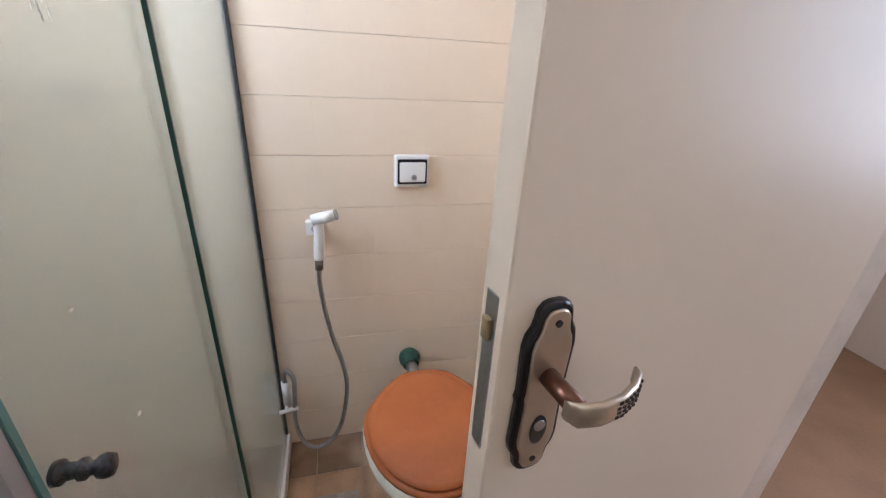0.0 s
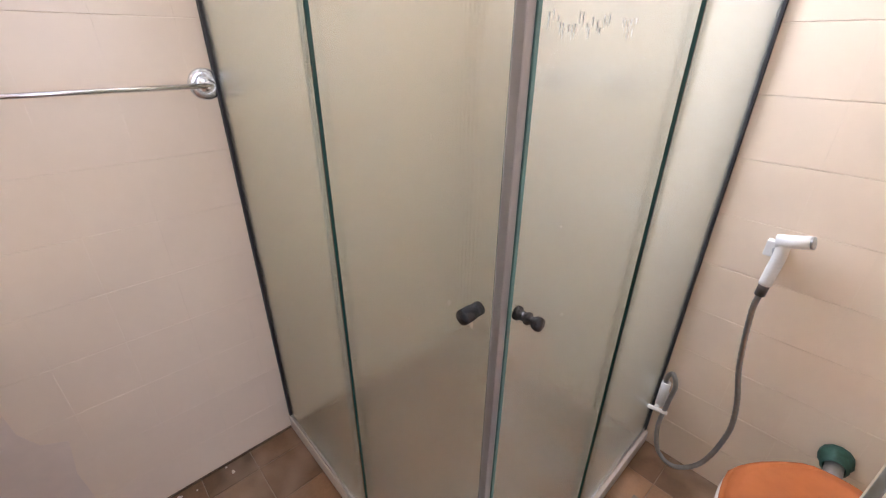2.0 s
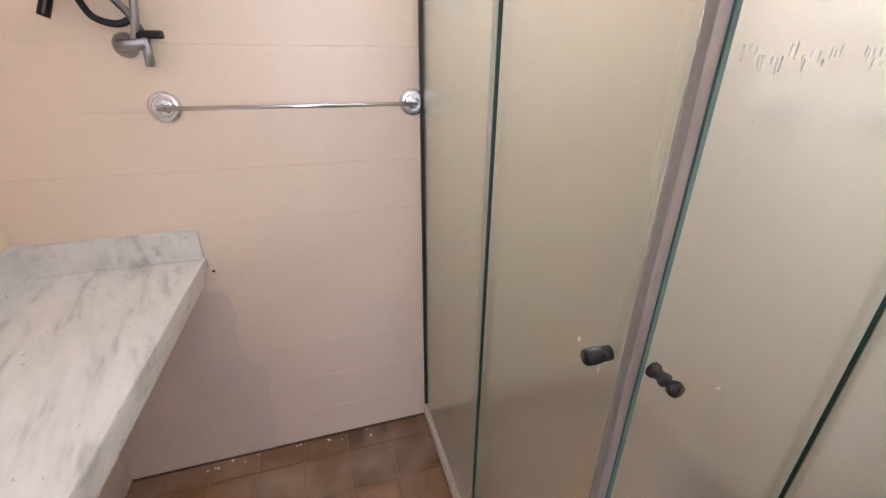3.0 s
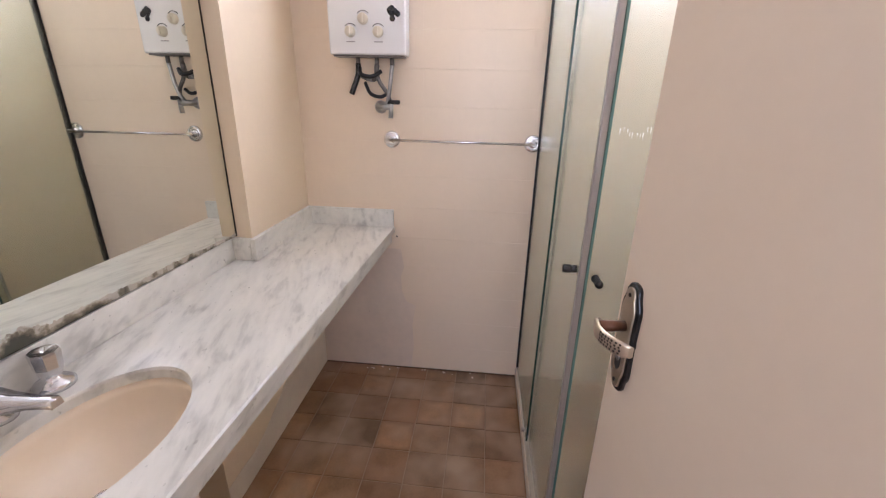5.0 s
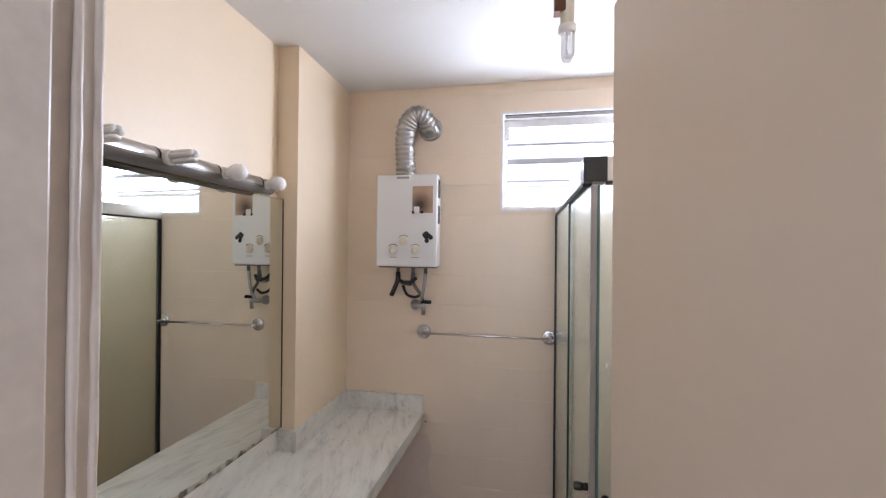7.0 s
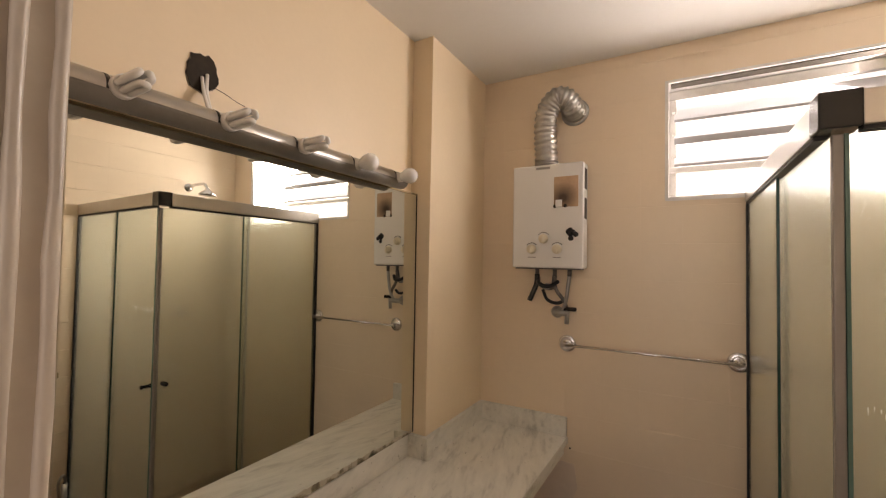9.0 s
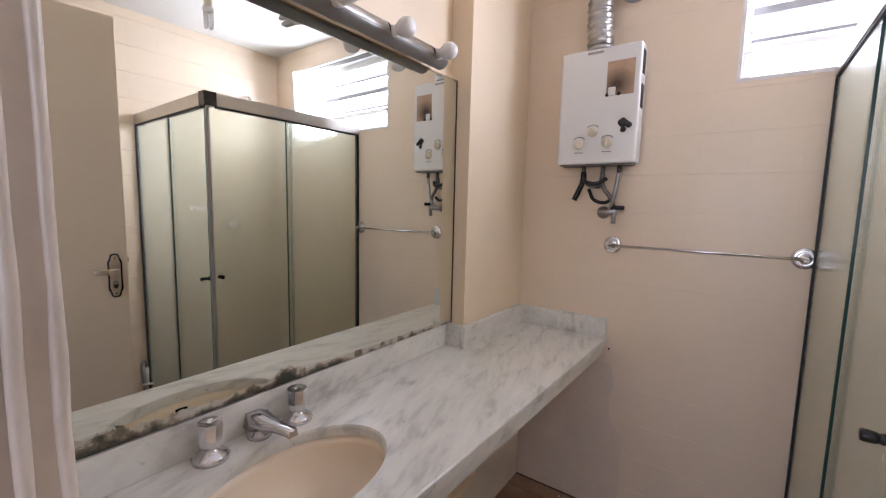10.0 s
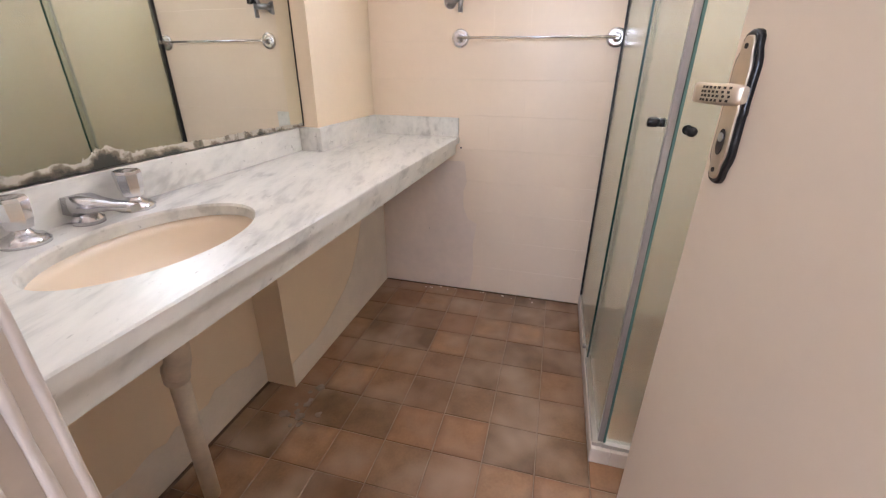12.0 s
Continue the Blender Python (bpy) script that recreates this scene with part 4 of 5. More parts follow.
# ---- towel bar ----
def towel_bar():
    z = 1.231
    t = thing("towel_bar", (XF, 0, z), "slim chrome towel bar with round wall plates", "towel bar")
    for y in (-0.345, 0.290):
        part("wall_plate", lathe([(0.0, 0.018), (0.010, 0.018), (0.013, 0.008), (0.022, 0.0085), (0.032, 0.010), (0.037, 0.005), (0.038, 0.0)], (XF, y, z), "x"), chrome, t, "", True)
        part("post", rod([(XF + 0.018, y, z), (XF + 0.050, y, z)], 0.009, 12), chrome, t)
    part("bar", rod([(XF + 0.046, -0.350, z), (XF + 0.046, 0.295, z)], 0.0055, 12), chrome, t)


towel_bar()


# ---- shower enclosure ----
def shower():
    s = thing("shower_enclosure", (SX, SY, 0.06), "framed corner shower enclosure of rippled frosted green glass", "shower")
    k0, k1 = 0.062, ST - 0.062
    mid_x, mid_y = -0.582, 0.768
    # header rails and black corner cap
    part("header_rail", box(XF + 0.001, SX - 0.045, SY - 0.012, SY + 0.022, k1, ST, 0.002), brushed, s)
    part("header_rail", box(SX - 0.022, SX + 0.012, SY + 0.045, YT - 0.001, k1, ST, 0.002), brushed, s)
    cap = box(SX - 0.045, SX + 0.015, SY - 0.015, SY + 0.045, k1 - 0.002, ST + 0.002, 0.003)
    part("corner_cap", cap, black_plastic, s, "black plastic corner cap")
    part("header_seal", box(XF + 0.001, SX - 0.045, SY - 0.009, SY + 0.016, k1 - 0.008, k1 - 0.0005), black_rubber, s)
    part("header_seal", box(SX - 0.016, SX + 0.009, SY + 0.045, YT - 0.001, k1 - 0.008, k1 - 0.0005), black_rubber, s)
    # wall profiles
    part("wall_profile", box(XF + 0.001, XF + 0.016, SY - 0.010, SY + 0.014, k0, k1 - 0.009), black_rubber, s, "black wall profile")
    part("wall_profile", box(SX - 0.014, SX + 0.010, YT - 0.016, YT - 0.001, k0, k1 - 0.009), black_rubber, s, "black wall profile")
    # glass: a fixed pane and a slider on either side
    panes = (
        ("fixed_pane", (XF + 0.016, mid_x, SY - 0.004, SY + 0.002)),
        ("sliding_pane", (mid_x - 0.03, SX - 0.0185, SY + 0.008, SY + 0.014)),
        ("fixed_pane", (SX - 0.002, SX + 0.004, mid_y, YT - 0.016)),
        ("sliding_pane", (SX - 0.014, SX - 0.008, SY + 0.0304, mid_y + 0.03)),
    )
    for nm, (x0, x1, y0, y1) in panes:
        g = part(nm, box(x0, x1, y0, y1, k0 + 0.002, k1 - 0.009), frosted, s)
        g.visible_shadow = (nm, y0) != ("fixed_pane", mid_y)
    # dark green cut edges of the fixed panes and translucent overlap strips
    part("glass_edge", box(mid_x + 0.0003, mid_x + 0.0045, SY - 0.0045, SY + 0.0025, k0 + 0.002, k1 - 0.009), glass_edge, s, "dark green cut glass edge")
    part("glass_edge", box(SX - 0.0025, SX + 0.0045, mid_y - 0.0045, mid_y - 0.0003, k0 + 0.002, k1 - 0.009), glass_edge, s, "dark green cut glass edge")
    part("overlap_strip", box(mid_x - 0.040, mid_x - 0.031, SY + 0.007, SY + 0.016, k0 + 0.002, k1 - 0.009), clear_bulb, s)
    part("overlap_strip", box(SX - 0.016, SX - 0.007, mid_y + 0.031, mid_y + 0.040, k0 + 0.002, k1 - 0.009), clear_bulb, s)
    # closing stiles of the two doors
    part("door_stile", box(SX - 0.018, SX - 0.004, SY + 0.008, SY + 0.0235, k0 + 0.002, k1 - 0.009, 0.002), grey_profile, s, "grey aluminium closing stile")
    part("glass_edge", box(SX - 0.0145, SX - 0.0022, SY + 0.0240, SY + 0.0300, k0 + 0.002, k1 - 0.009), teal_edge, s, "teal cut glass edge")
    # black door knobs: a plain barrel and a slimmer turned one
    barrel = [(0.0, 0.0), (0.0100, 0.0), (0.0100, 0.008), (0.0085, 0.010), (0.0085, 0.012), (0.0105, 0.014), (0.0110, 0.018), (0.0110, 0.032), (0.0100, 0.035), (0.0, 0.036)]
    turned = [(0.0, 0.0), (0.0105, 0.0), (0.0105, 0.005), (0.0075, 0.007), (0.0068, 0.016), (0.0092, 0.018), (0.0092, 0.022), (0.0062, 0.024), (0.0062, 0.029), (0.0092, 0.031), (0.0105, 0.036), (0.0092, 0.041), (0.0, 0.043)]
    part("knob", lathe(barrel, (SX - 0.040, SY + 0.008, 1.006), "-y", 22), black_plastic, s, "thick black barrel knob")
    part("knob", lathe(turned, (SX - 0.008, SY + 0.049, 0.996), "x", 22), black_plastic, s, "turned black knob")
    # floor rails on the kerb
    part("sill_rail", box(XF + 0.001, SX + 0.004, SY - 0.008, SY + 0.018, k0 - 0.008, k0 + 0.006, 0.002), brushed, s)
    part("sill_rail", box(SX - 0.020, SX + 0.006, SY + 0.0185, YT - 0.001, k0 - 0.008, k0 + 0.006, 0.002), brushed, s)
    part("roller", lathe([(0, 0), (0.010, 0), (0.010, 0.012), (0, 0.012)], (-0.62, SY - 0.008, k0 + 0.028), "-y", 14), dull_metal, s)
    part("roller", lathe([(0, 0), (0.010, 0), (0.010, 0.012), (0, 0.012)], (SX + 0.004, 0.80, k0 + 0.028), "x", 14), dull_metal, s)
    return s


shower()
kerb = bmesh.new()
add_box(kerb, XF + 0.001, SX + 0.018, SY - 0.012, SY + 0.045, -0.003, 0.054, 0.004)
solo("shower_kerb", kerb, curb_stone, "pale marble kerb under the shower glass", "kerb")
solo("shower_kerb", box(SX - 0.040, SX + 0.018, SY + 0.0455, YT - 0.002, -0.003, 0.054, 0.004), curb_stone, "pale marble kerb under the shower glass", "kerb")


def shower_head():
    x, z = -0.76, 2.10
    h = thing("overhead_shower", (x, YT, z), "chrome shower head on a bent wall arm", "shower head")
    part("wall_rose", lathe([(0.0, 0.012), (0.02, 0.012), (0.03, 0.0)], (x, YT, z), "-y", 20), chrome, h)
    part("arm", rod(smooth_path([(x, YT - 0.005, z), (x, YT - 0.10, z + 0.012), (x, YT - 0.20, z + 0.005), (x, YT - 0.24, z - 0.03)], 6), 0.010, 12), chrome, h)
    part("rose", lathe([(0.012, 0.0), (0.016, 0.012), (0.03, 0.022), (0.052, 0.040), (0.054, 0.052), (0.0, 0.053)], (x, YT - 0.243, z - 0.025), "-z", 24), chrome, h)


shower_head()


def shower_valve(x, z):
    v = thing("shower_valve", (x, YT, z), "chrome shower valve handle on the tiles", "valve", "shower valves")
    part("rose", lathe([(0.0, 0.014), (0.02, 0.014), (0.032, 0.0)], (x, YT, z), "-y", 20), chrome, v)
    part("handle", lathe([(0.012, 0.012), (0.016, 0.03), (0.026, 0.034), (0.028, 0.058), (0.0, 0.06)], (x, YT, z), "-y", 8), chrome, v)


shower_valve(-0.50, 1.22)
shower_valve(-0.72, 1.22)


# ---- toilet corner ----
TX, TY, TURN_T = 0.288, 0.905, -5.0


def egg(w, front, back, z, k=40, flat=0.0):
    """An egg-shaped loop round the bowl's centre; front towards the room."""
    out = []
    for i in range(k):
        a = 2 * math.pi * i / k
        x = w * math.sin(a)
        y = math.cos(a)
        y = back * (abs(y) ** 0.85) if y > 0 else -front * abs(y)
        if flat:
            x *= 1 - 0.52 * max(0.0, y / back) ** 1.35
            if y > flat:
                y = flat + (y - flat) * 0.3
        out.append(Matrix.Rotation(radians(TURN_T), 3, "Z") @ Vector((x, y, 0)) + Vector((TX, TY, z)))
    return out


def toilet():
    t = thing("toilet", (TX, TY, 0), "ivory ceramic toilet with closed terracotta plastic lid", "toilet")
    part("bowl", loft([egg(0.105, 0.12, 0.20, -0.003), egg(0.10, 0.115, 0.20, 0.04), egg(0.095, 0.12, 0.20, 0.14), egg(0.125, 0.165, 0.21, 0.24), egg(0.170, 0.225, 0.215, 0.32), egg(0.188, 0.254, 0.195, 0.365, flat=0.14), egg(0.189, 0.256, 0.195, 0.388, flat=0.14), egg(0.180, 0.246, 0.188, 0.398, flat=0.14)]), ceramic, t)
    part("seat", loft([egg(0.178, 0.236, 0.205, 0.400, flat=0.16), egg(0.186, 0.245, 0.208, 0.404, flat=0.16), egg(0.187, 0.246, 0.208, 0.414, flat=0.16), egg(0.180, 0.238, 0.204, 0.420, flat=0.16)]), seat_plastic, t)
    part("lid", loft([egg(0.176, 0.234, 0.202, 0.4205, flat=0.16), egg(0.178, 0.236, 0.204, 0.428, flat=0.16), egg(0.165, 0.216, 0.19, 0.433, flat=0.155), egg(0.158, 0.206, 0.186, 0.430, flat=0.155), egg(0.152, 0.198, 0.182, 0.434, flat=0.155), egg(0.10, 0.13, 0.13, 0.440), egg(0.03, 0.04, 0.04, 0.442)]), seat_plastic, t, "scratched terracotta lid")
    r = Matrix.Rotation(radians(TURN_T), 3, "Z")
    for dx in (-0.09, 0.09):
        c = r @ Vector((dx, 0.05, 0)) + Vector((TX, TY, -0.002))
        part("bolt_cap", lathe([(0.014, 0), (0.013, 0.012), (0.0, 0.016)], c, "z", 12), white_plastic, t)


toilet()


def flush_pipe():
    f = thing("flush_pipe", (TX, YT, 0.343), "flush pipe with corroded green collar behind the toilet", "pipe")
    part("pipe", rod([(TX, YT + 0.002, 0.345), (TX, 1.10, 0.345)], 0.020, 16), dull_metal, f)
    part("collar", lathe([(0.022, 0.0), (0.036, 0.002), (0.038, 0.022), (0.032, 0.032), (0.030, 0.05), (0.024, 0.056)], (TX, YT, 0.345), "-y", 12), green_metal, f, "green corroded collar")


flush_pipe()


def flush_plate():
    x0, x1, z0, z1 = 0.233, 0.335, 0.979, 1.073
    f = thing("flush_plate", ((x0 + x1) / 2, YT, 1.02), "white flush plate with dark outlined push button", "flush plate")
    part("frame", box(x0, x1, YT - 0.016, YT - 0.0005, z0, z1, 0.007, 3), white_plastic, f)
    part("dark_border", box(x0 + 0.008, x1 - 0.008, YT - 0.0185, YT - 0.0155, z0 + 0.010, z1 - 0.012, 0.003), black_plastic, f)
    part("button", box(x0 + 0.013, x1 - 0.013, YT - 0.025, YT - 0.017, z0 + 0.016, z1 - 0.020, 0.005, 3), white_plastic, f)
    part("emblem", lathe([(0.0, 0.0015), (0.007, 0.0014), (0.008, 0.0)], ((x0 + x1) / 2 + 0.004, YT - 0.025, z0 + 0.031), "-y", 16), dull_metal, f, "small grey round emblem")


flush_plate()


def bidet_sprayer():
    s = thing("bidet_sprayer", (0, YT, 0.86), "white hand bidet sprayer with steel hose", "bidet sprayer")
    part("holder", box(-0.026, 0.008, YT - 0.026, YT - 0.0005, 0.842, 0.884, 0.004), white_plastic, s)
    part("holder_clip", rod([(0.000, YT - 0.02, 0.862), (0.010, YT - 0.048, 0.862)], 0.012, 10), dull_metal, s)
    gun = part("handle", rod(smooth_path([(0.010, YT - 0.052, 0.905), (0.012, YT - 0.052, 0.86), (0.008, YT - 0.050, 0.81), (0.006, YT - 0.048, 0.776)], 4), 0.015, 14), white_plastic, s)
    part("nozzle", rod([(-0.004, YT - 0.052, 0.898), (0.058, YT - 0.06, 0.916)], 0.0165, 14), white_plastic, gun)
    part("nozzle_face", rod([(0.058, YT - 0.06, 0.916), (0.064, YT - 0.0607, 0.9177)], 0.015, 14), dull_metal, gun)
    part("coupling", rod([(0.006, YT - 0.048, 0.778), (0.004, YT - 0.047, 0.742)], 0.0125, 12), copper_dark, s, "dark hose coupling")
    line = smooth_path([(0.004, YT - 0.047, 0.745), (0.003, YT - 0.046, 0.68), (0.024, YT - 0.047, 0.514), (0.056, YT - 0.05, 0.38), (0.064, YT - 0.055, 0.27), (0.035, YT - 0.065, 0.12), (-0.026, YT - 0.072, 0.045), (-0.085, YT - 0.068, 0.06), (-0.112, YT - 0.062, 0.15), (-0.108, YT - 0.056, 0.27), (-0.104, YT - 0.052, 0.34), (-0.122, YT - 0.045, 0.375), (-0.136, YT - 0.04, 0.35), (-0.134, YT - 0.035, 0.31)], 14)
    part("hose", rod(line, 0.008, 10, radii=[0.0078 if i % 2 else 0.0066 for i in range(len(line))]), dull_metal, s, "ribbed steel hose")
    v = thing("angle_valve", (-0.134, YT, 0.24), "white plastic angle valve with tee handle", "valve")
    part("body", rod([(-0.134, YT - 0.035, 0.325), (-0.134, YT - 0.035, 0.225)], 0.014, 12), white_plastic, v)
    part("inlet", rod([(-0.134, YT + 0.002, 0.24), (-0.134, YT - 0.035, 0.24)], 0.012, 12), white_plastic, v)
    part("rose", lathe([(0.0, 0.008), (0.018, 0.008), (0.026, 0.0)], (-0.134, YT, 0.24), "-y", 16), white_plastic, v)
    part("handle", rod([(-0.172, YT - 0.062, 0.215), (-0.100, YT - 0.062, 0.228)], 0.007, 10), white_plastic, v)
    part("stem", rod([(-0.136, YT - 0.03, 0.226), (-0.136, YT - 0.062, 0.221)], 0.008, 10), white_plastic, v)


bidet_sprayer()


def floor_drain():
    x, y = 0.002, 0.935
    d = thing("floor_drain", (x, y, 0), "round grey metal floor drain grate with slots", "drain")
    part("surround", box(x - 0.085, x + 0.085, y - 0.085, y + 0.085, -0.003, 0.0032, 0.001), cement, d, "rough cement surround")
    part("grate", lathe([(0.0, 0.006), (0.060, 0.006), (0.068, 0.004), (0.071, 0.0)], (x, y, 0.003), "z", 32), dull_metal, d)
    for k in range(8):
        a = 2 * math.pi * k / 8
        bm = box(0.022, 0.050, -0.0055, 0.0055, 0.0088, 0.0096)
        bmesh.ops.transform(bm, verts=bm.verts[:], matrix=pose(x, y, 0, 0, 0, math.degrees(a)))
        part("slot", bm, dark_void, d)
    part("lock_screw", lathe([(0.0, 0.0105), (0.008, 0.0105), (0.010, 0.009)], (x, y, 0), "z", 14), chrome, d)


floor_drain()


def towel_ring():
    y, z = 1.118, 0.755
    r = thing("towel_ring", (XD, y, z), "small chrome towel ring on a round plate", "towel ring")
    part("plate", lathe([(0.0, 0.014), (0.010, 0.014), (0.019, 0.006), (0.021, 0.0)], (XD, y, z), "-x", 20), chrome, r)
    part("eye", rod([(XD - 0.010, y, z), (XD - 0.032, y, z - 0.004)], 0.006, 10), chrome, r)
    c = Vector((XD - 0.030, y, z - 0.074))
    pts = [c + Vector((0.012 * math.cos(a), 0.070 * math.sin(a), 0.070 * math.cos(a))) for a in [2 * math.pi * k / 36 for k in range(37)]]
    part("ring", rod(pts, 0.0042, 10, False), chrome, r)


towel_ring()


def paper_holder():
    y0, y1, z0, z1 = 0.786, 0.984, 0.415, 0.604
    p = thing("paper_holder", (XD, y0, z0), "recessed chrome toilet paper box with flap", "paper holder")
    w = 0.016
    for a in ((y0, y1, z1 - w, z1), (y0, y1, z0, z0 + w), (y0, y0 + w, z0 + w, z1 - w), (y1 - w, y1, z0 + w, z1 - w)):
        part("frame", box(XD - 0.012, XD - 0.0005, *a, 0.004), brushed, p)
    part("flap", box(XD - 0.007, XD - 0.002, y0 + w, y1 - w, z0 + w, z1 - w), dull_metal, p, "dull chrome flap")
    part("flap_tab", box(XD - 0.028, XD - 0.007, 0.845, 0.925, z1 - 0.072, z1 - 0.040, 0.004), chrome, p)


paper_holder()


def ceiling_lamp():
    x, y = -0.165, 0.252
    c = thing("ceiling_lamp", (x, y, H), "copper brown ceiling fitting with bare energy saving bulb", "lamp")
    part("canopy", lathe([(0.0, 0.0), (0.05, 0.0), (0.048, 0.015), (0.03, 0.022), (0.0, 0.022)], (x, y, H), "-z", 24), bronze, c)
    part("stem", box(x - 0.018, x + 0.018, y - 0.024, y + 0.008, H - 0.21, H - 0.02, 0.003), bronze, c)
    part("screw", rod([(x, y - 0.024, H - 0.13), (x, y - 0.036, H - 0.13)], 0.006, 8), black_plastic, c)
    part("socket", rod([(x, y + 0.012, H - 0.14), (x, y + 0.012, H - 0.25)], 0.019, 16), yellowed_plastic, c)
    bl = part("bulb", rod([(x, y + 0.012, H - 0.245), (x, y + 0.012, H - 0.268)], 0.024, 18), white_plastic, c)
    for dx, dy in ((-0.011, 0.0), (0.011, 0.002)):
        part("tube_loop", rod(smooth_path([(x + dx, y + 0.004 + dy, H - 0.262), (x + dx, y + 0.004 + dy, H - 0.325), (x + dx, y + 0.014 + dy, H - 0.333), (x + dx, y + 0.022 + dy, H - 0.325), (x + dx, y + 0.022 + dy, H - 0.262)], 4), 0.0065, 8), clear_bulb, bl)


ceiling_lamp()

edge_of_patch = [(-0.742, 0.001), (-0.262, 0.001), (-0.246, 0.14), (-0.254, 0.27), (-0.236, 0.385), (-0.285, 0.410), (-0.309, 0.47), (-0.312, 0.55), (-0.296, 0.60), (-0.311, 0.70), (-0.742, 0.70)]
patch_loop = [Vector((XF + 0.0002, y, z)) for y, z in edge_of_patch]
solo("wall_patch", loft([patch_loop, [p + Vector((0.0009, 0, 0)) for p in patch_loop]]), grey_patch, "greyish trowelled repair patch under the counter", "wall patch", "structure")
rng = random.Random(21)


def cement_band(loop, out, label):
    base = [Vector(p) + Vector(out) * 0.0003 for p in loop]
    solo("cement_band", loft([base, [p + Vector(out) * 0.0016 for p in base]]), pale_paint, label, "trim", "structure")


# uneven pale repairs along the foot of the wall and of the pier
count = 24
top = [(XV - 0.002 + (-0.184 - XV) * k / count, YV, 0.145 + rng.uniform(-0.012, 0.018)) for k in range(count + 1)]
cement_band([(-0.184, YV, 0.001), (XV - 0.002, YV, 0.001)] + top, (0, 1, 0), "uneven pale repair at the foot of the wall")
heights = (0.115, 0.10, 0.105, 0.13, 0.15, 0.20, 0.24, 0.36, 0.52, 0.685)
top = [(-0.188 - 0.085 * k, -0.745, h + rng.uniform(-0.01, 0.01)) for k, h in enumerate(heights)]
cement_band([(-1.10, -0.745, 0.001), (-0.188, -0.745, 0.001)] + top + [(-1.10, -0.745, 0.69)], (0, 1, 0), "uneven pale repair at the foot of the pier")

# worn cement and old paint edge under the vanity
rng = random.Random(9)
for k in range(14):
    a, r = rng.uniform(0, 6.28), rng.uniform(0.0, 0.09)
    cx, cy = -0.10 + 1.3 * r * math.cos(a), -0.66 + 0.8 * r * math.sin(a)
    rad = rng.uniform(0.008, 0.022)
    loop = [Vector((cx + rad * rng.uniform(0.6, 1.3) * math.cos(q), cy + rad * rng.uniform(0.6, 1.2) * math.sin(q), 0.0015)) for q in [2 * math.pi * i / 12 for i in range(12)]]
    solo("cement_blot", loft([loop, [p + Vector((0, 0, 0.0015)) for p in loop]]), cement, "hardened pale cement blot on the floor tiles", "stain", group="cement blots")

# soap and paint specks on the shower glass
rng = random.Random(21)
for x, y, z, axis in ((-0.262, SY + 0.0078, 0.985, "-y"), (-0.215, SY + 0.0078, 0.97, "-y"), (-0.205, SY + 0.0078, 0.995, "-y"), (SX - 0.0078, 0.372, 1.13, "x"), (SX - 0.0078, 0.455, 1.10, "x"), (SX - 0.0078, 0.41, 1.29, "x"), (SX - 0.0078, 0.50, 0.93, "x"), (-0.36, SY + 0.0078, 0.90, "-y"), (-0.30, SY + 0.0078, 1.22, "-y"), (-0.41, SY + 0.0078, 1.36, "-y")):
    rad = rng.uniform(0.003, 0.0048) if z < 1.0 and axis == "-y" else rng.uniform(0.0014, 0.0026)
    solo("paint_speck", lathe([(0, 0.0012), (rad * 0.7, 0.001), (rad, 0.0)], (x, y, z), axis, 9, (rng.uniform(0.6, 1.0), rng.uniform(0.8, 1.8))), pvc, "dried white paint speck on the shower glass", "stain", group="paint specks")

# rows of dried drips near the top of the shower glass
rng = random.Random(5)
for y0, y1, z0, count in ((0.372, 0.505, 1.352, 18), (0.530, 0.572, 1.350, 7)):
    for k in range(count):
        y, z = y0 + (y1 - y0) * (k + rng.uniform(-0.3, 0.3)) / count, z0 + rng.uniform(-0.008, 0.008)
        w, h = rng.uniform(0.0006, 0.0012), rng.uniform(0.007, 0.016)
        loop = [Vector((SX - 0.0077, y + w * cx, z + h * cz)) for cx, cz in ((-0.6, 0.0), (0.7, 0.0), (1.0, -0.35), (0.4, -0.8), (0.0, -1.0), (-0.5, -0.75), (-1.0, -0.3))]
        solo("dried_drip", loft([loop, [p + Vector((0.0004, 0, 0)) for p in loop]]), drip_film, "dried grey drip on the shower glass", "stain", group="dried drips")

# dirt line where the walls meet the floor, and chips of plaster on it
solo("dirt_line", box(XF + 0.0005, XF + 0.007, -0.74, SY - 0.013, 0, 0.005), dirt, "dark dirt line along the wall foot", "stain")
solo("dirt_line", box(-0.18, XV - 0.01, YV + 0.0035, YV + 0.012, 0, 0.005), dirt, "dark dirt line along the wall foot", "stain")
for k in range(16):
    x, y = XF + 0.012 + abs(rng.gauss(0, 0.02)), rng.uniform(-0.70, 0.10)
    rad = rng.uniform(0.002, 0.006)
    solo("plaster_chip", lathe([(0, rad * 0.6), (rad * 0.7, rad * 0.5), (rad, 0.0)], (x, y, 0.0005), "z", 7, (rng.uniform(0.6, 1.3), rng.uniform(0.6, 1.3))), pale_paint, "small pale plaster chip on the floor", "debris", group="plaster chips")
for y, z in ((-0.488, 0.336), (-0.330, 0.765)):
    solo("screw_hole", lathe([(0, 0.0012), (0.0035, 0.001), (0.0045, 0.0)], (XF, y, z), "x", 10), dark_void, "small dark screw hole in the wall", "hole", group="screw holes")
crack = smooth_path([(0.245, YV + 0.0005, 1.992), (0.215, YV + 0.0005, 1.986), (0.19, YV + 0.0005, 1.978), (0.165, YV + 0.0005, 1.974)], 4)
solo("plaster_crack", rod(crack, 0.0012, 5), cement, "fine crack in the painted plaster", "crack")

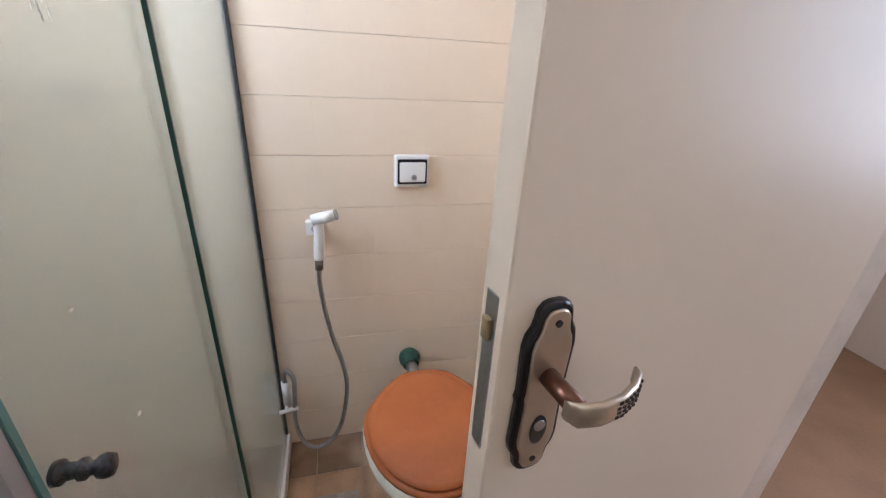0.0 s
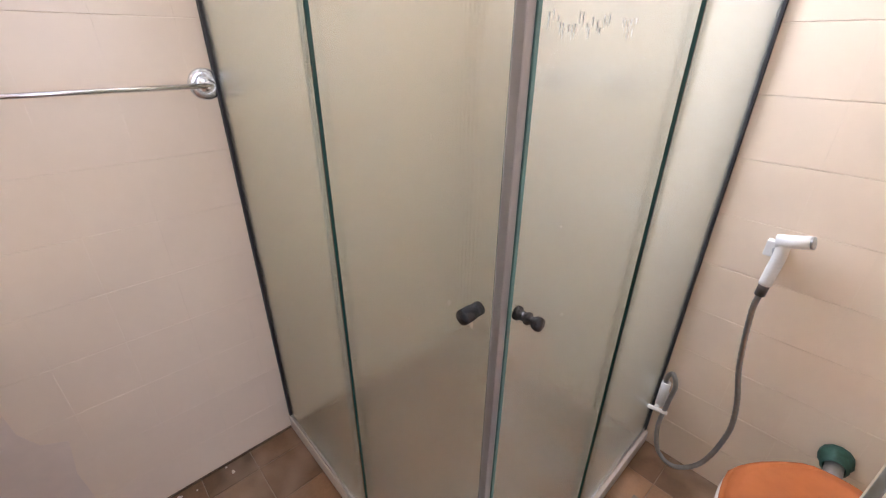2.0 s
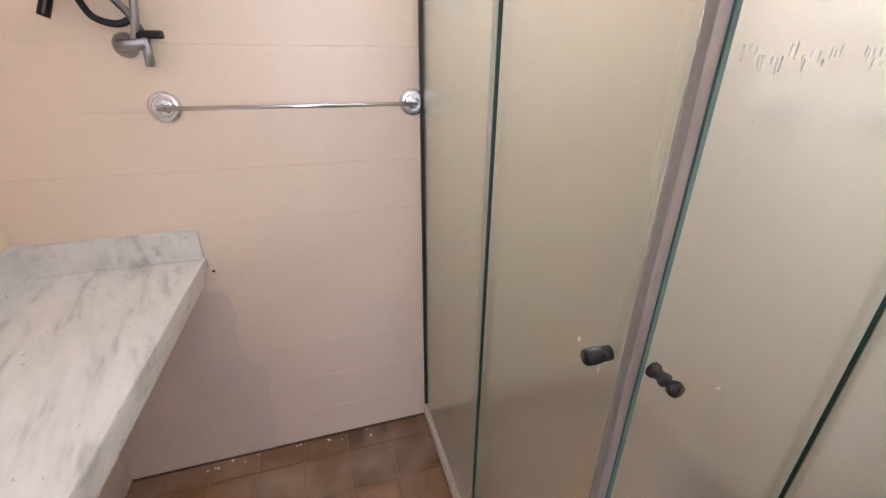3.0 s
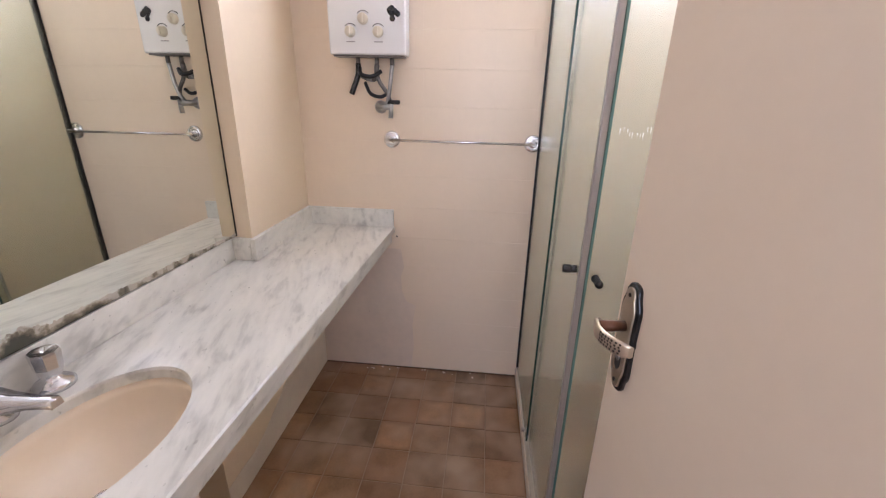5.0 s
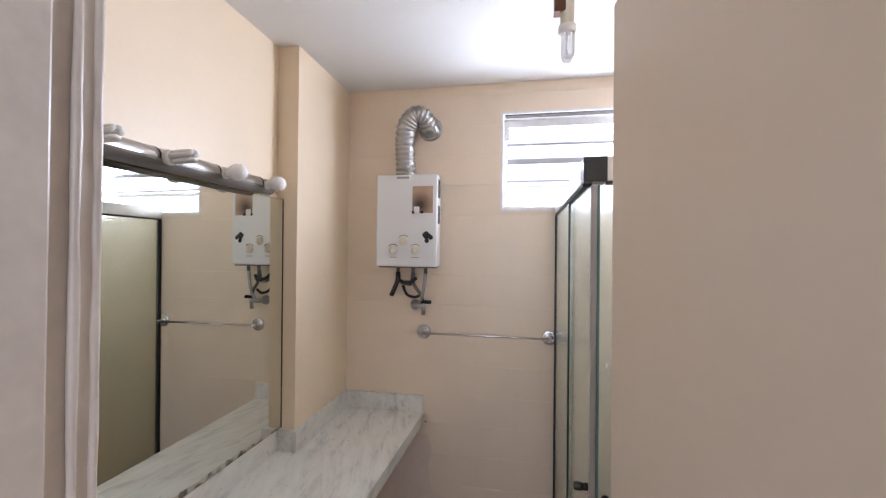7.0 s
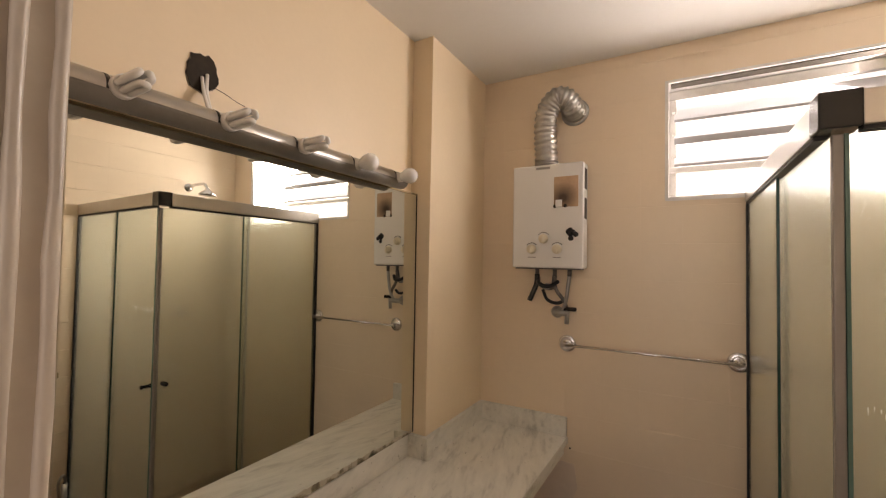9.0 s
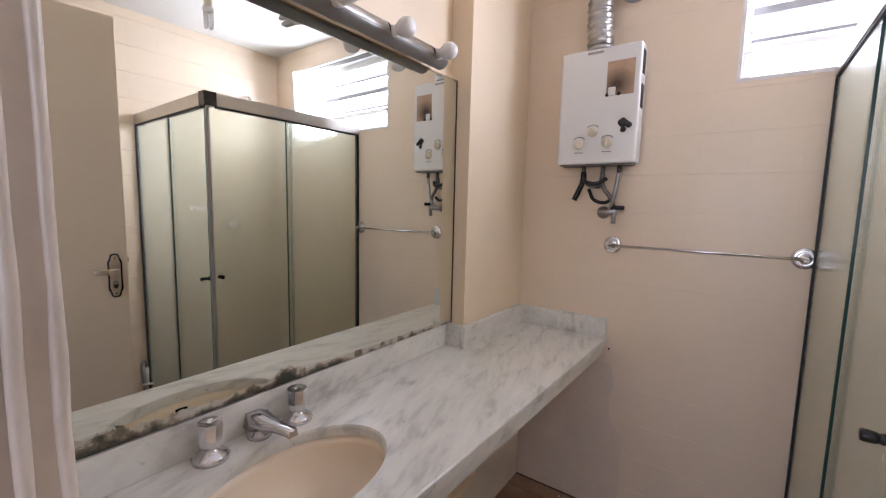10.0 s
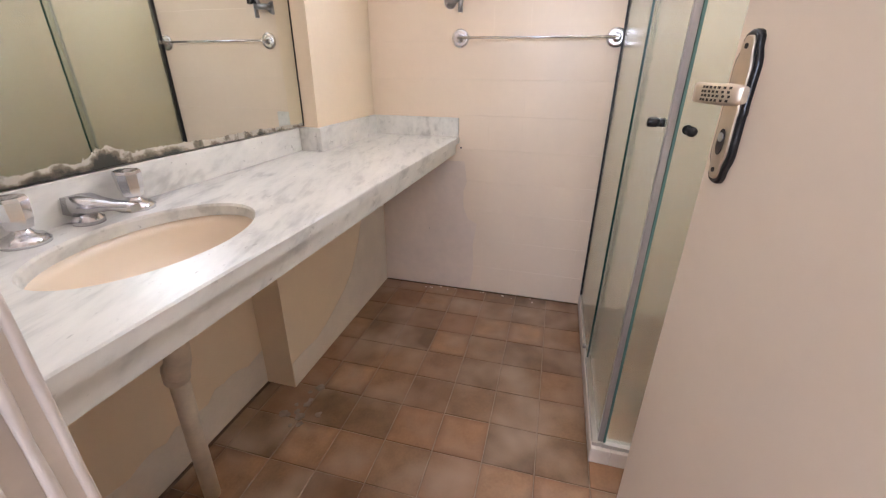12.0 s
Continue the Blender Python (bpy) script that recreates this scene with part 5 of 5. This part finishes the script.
# ---- wall tiles and floor tiles ----
def piece_mesh(name, w, h, d, bevel, mat, bevel_u=None, drop=0.6):
    """A flat tile in the xy plane, chamfered, top at z = d."""
    vs = [(sx * w / 2, sy * h / 2, 0) for sx, sy in ((-1, -1), (1, -1), (1, 1), (-1, 1))]
    mid_v = [(x, y, d - bevel * drop) for x, y, z in vs]
    top = [(sx * (w / 2 - (bevel if bevel_u is None else bevel_u)), sy * (h / 2 - bevel), d) for sx, sy in ((-1, -1), (1, -1), (1, 1), (-1, 1))]
    faces = [(8, 9, 10, 11)]
    for i in range(4):
        j = (i + 1) % 4
        faces += [(i, j, 4 + j, 4 + i), (4 + i, 4 + j, 8 + j, 8 + i)]
    me = bpy.data.meshes.new(name)
    me.from_pydata(vs + mid_v + top, [], faces)
    me.materials.append(mat)
    return me


def piece(name, me, m, parent):
    ob = new(name, me)
    ob.parent = parent
    ob.matrix_basis = m
    return ob


PITCH, Z0 = 0.1535, 0.147
tile_sizes = {}


def tile_face(parent, frame_m, length, height, u_start, skip=(), jitter=0, joint=0.0002, drop=0.42):
    """Tiles on a wall face: frame_m maps (u, z, out) to the world."""
    rr = random.Random(jitter)
    lean = [rr.uniform(-0.06, 0.06) for k in range(20)]
    us = [0.0]
    u = u_start
    while u < length - 0.01:
        if u > 0.01:
            us.append(u)
        u += PITCH
    us.append(length)
    zs = [0.0]
    z = Z0
    while z < height - 0.01:
        zs.append(z)
        z += PITCH
    zs.append(height)
    for i in range(len(us) - 1):
        for j in range(len(zs) - 1):
            a, c, lo, hi = us[i], us[i + 1], zs[j], zs[j + 1]
            boxes = [(a, c, lo, hi)]
            for (h0, h1, v0, v1) in skip:
                out = []
                for (p, q, r, s) in boxes:
                    if q <= h0 or p >= h1 or s <= v0 or r >= v1:
                        out.append((p, q, r, s))
                        continue
                    if p < h0:
                        out.append((p, h0, r, s))
                    if q > h1:
                        out.append((h1, q, r, s))
                    if r < v0:
                        out.append((max(p, h0), min(q, h1), r, v0))
                    if s > v1:
                        out.append((max(p, h0), min(q, h1), v1, s))
                boxes = out
            for (p, q, r, s) in boxes:
                w, h = q - p, s - r
                if w < 0.004 or h < 0.004:
                    continue
                key = (round(w, 3), round(h, 3), joint)
                if key not in tile_sizes:
                    tile_sizes[key] = piece_mesh("wall_tile", w - 0.00005, h - joint, T, 0.0014, tile_paint, 0.00005, drop)
                tilt = Matrix.Rotation(radians(lean[j] + rr.uniform(-0.09, 0.09)), 4, "X") @ Matrix.Rotation(radians(rr.uniform(-0.01, 0.01)), 4, "Y")
                piece("wall_tile", tile_sizes[key], frame_m @ Matrix.Translation(((p + q) / 2, (r + s) / 2, rr.uniform(-0.0001, 0.0))) @ tilt, parent)


# columns of each matrix: along the wall, up, out of the wall
def face(origin, along, out):
    m = Matrix.Identity(4)
    for i, v in enumerate((Vector(along), Vector((0, 0, 1)), Vector(out), Vector(origin))):
        for k in range(3):
            m[k][i] = v[k]
    return m


tile_face(toilet_wall, face((XD, YT + T, 0), (-1, 0, 0), (0, -1, 0)), XD - XF, H, 0.07, jitter=1, joint=0.0007, drop=0.7)
tile_face(far_wall, face((XF - T, PIER_Y, 0), (0, 1, 0), (1, 0, 0)), YT - PIER_Y, H, 0.11, skip=((WY0 - PIER_Y, WY1 - PIER_Y, WZ0, WZ1),), jitter=2, joint=0.0003, drop=0.48)
tile_face(door_wall, face((XD + T, DY1 + 0.004, 0), (0, 1, 0), (-1, 0, 0)), YT - DY1 - 0.004, H, 0.12, jitter=3, joint=0.0005, drop=0.7)

FP = 0.1595
tile_m = piece_mesh("floor_tile", FP - 0.0024, FP - 0.0024, 0.0034, 0.0018, floor_tile_mat)
rng = random.Random(11)
for i in range(-7, 6):
    for j in range(-6, 9):
        cx, cy = -0.053 + FP * (i + 0.5), -0.008 + FP * (j + 0.5)
        if cx < XF - 0.07 or cx > XD + 0.06 or cy < YV - 0.07 or cy > YT + 0.07:
            continue
        piece("floor_tile", tile_m, pose(cx, cy, -0.004 + rng.uniform(-0.0006, 0.0006), rng.uniform(-0.35, 0.35), rng.uniform(-0.35, 0.35), 90 * rng.randrange(4) + rng.uniform(-0.4, 0.4)), floor_base)
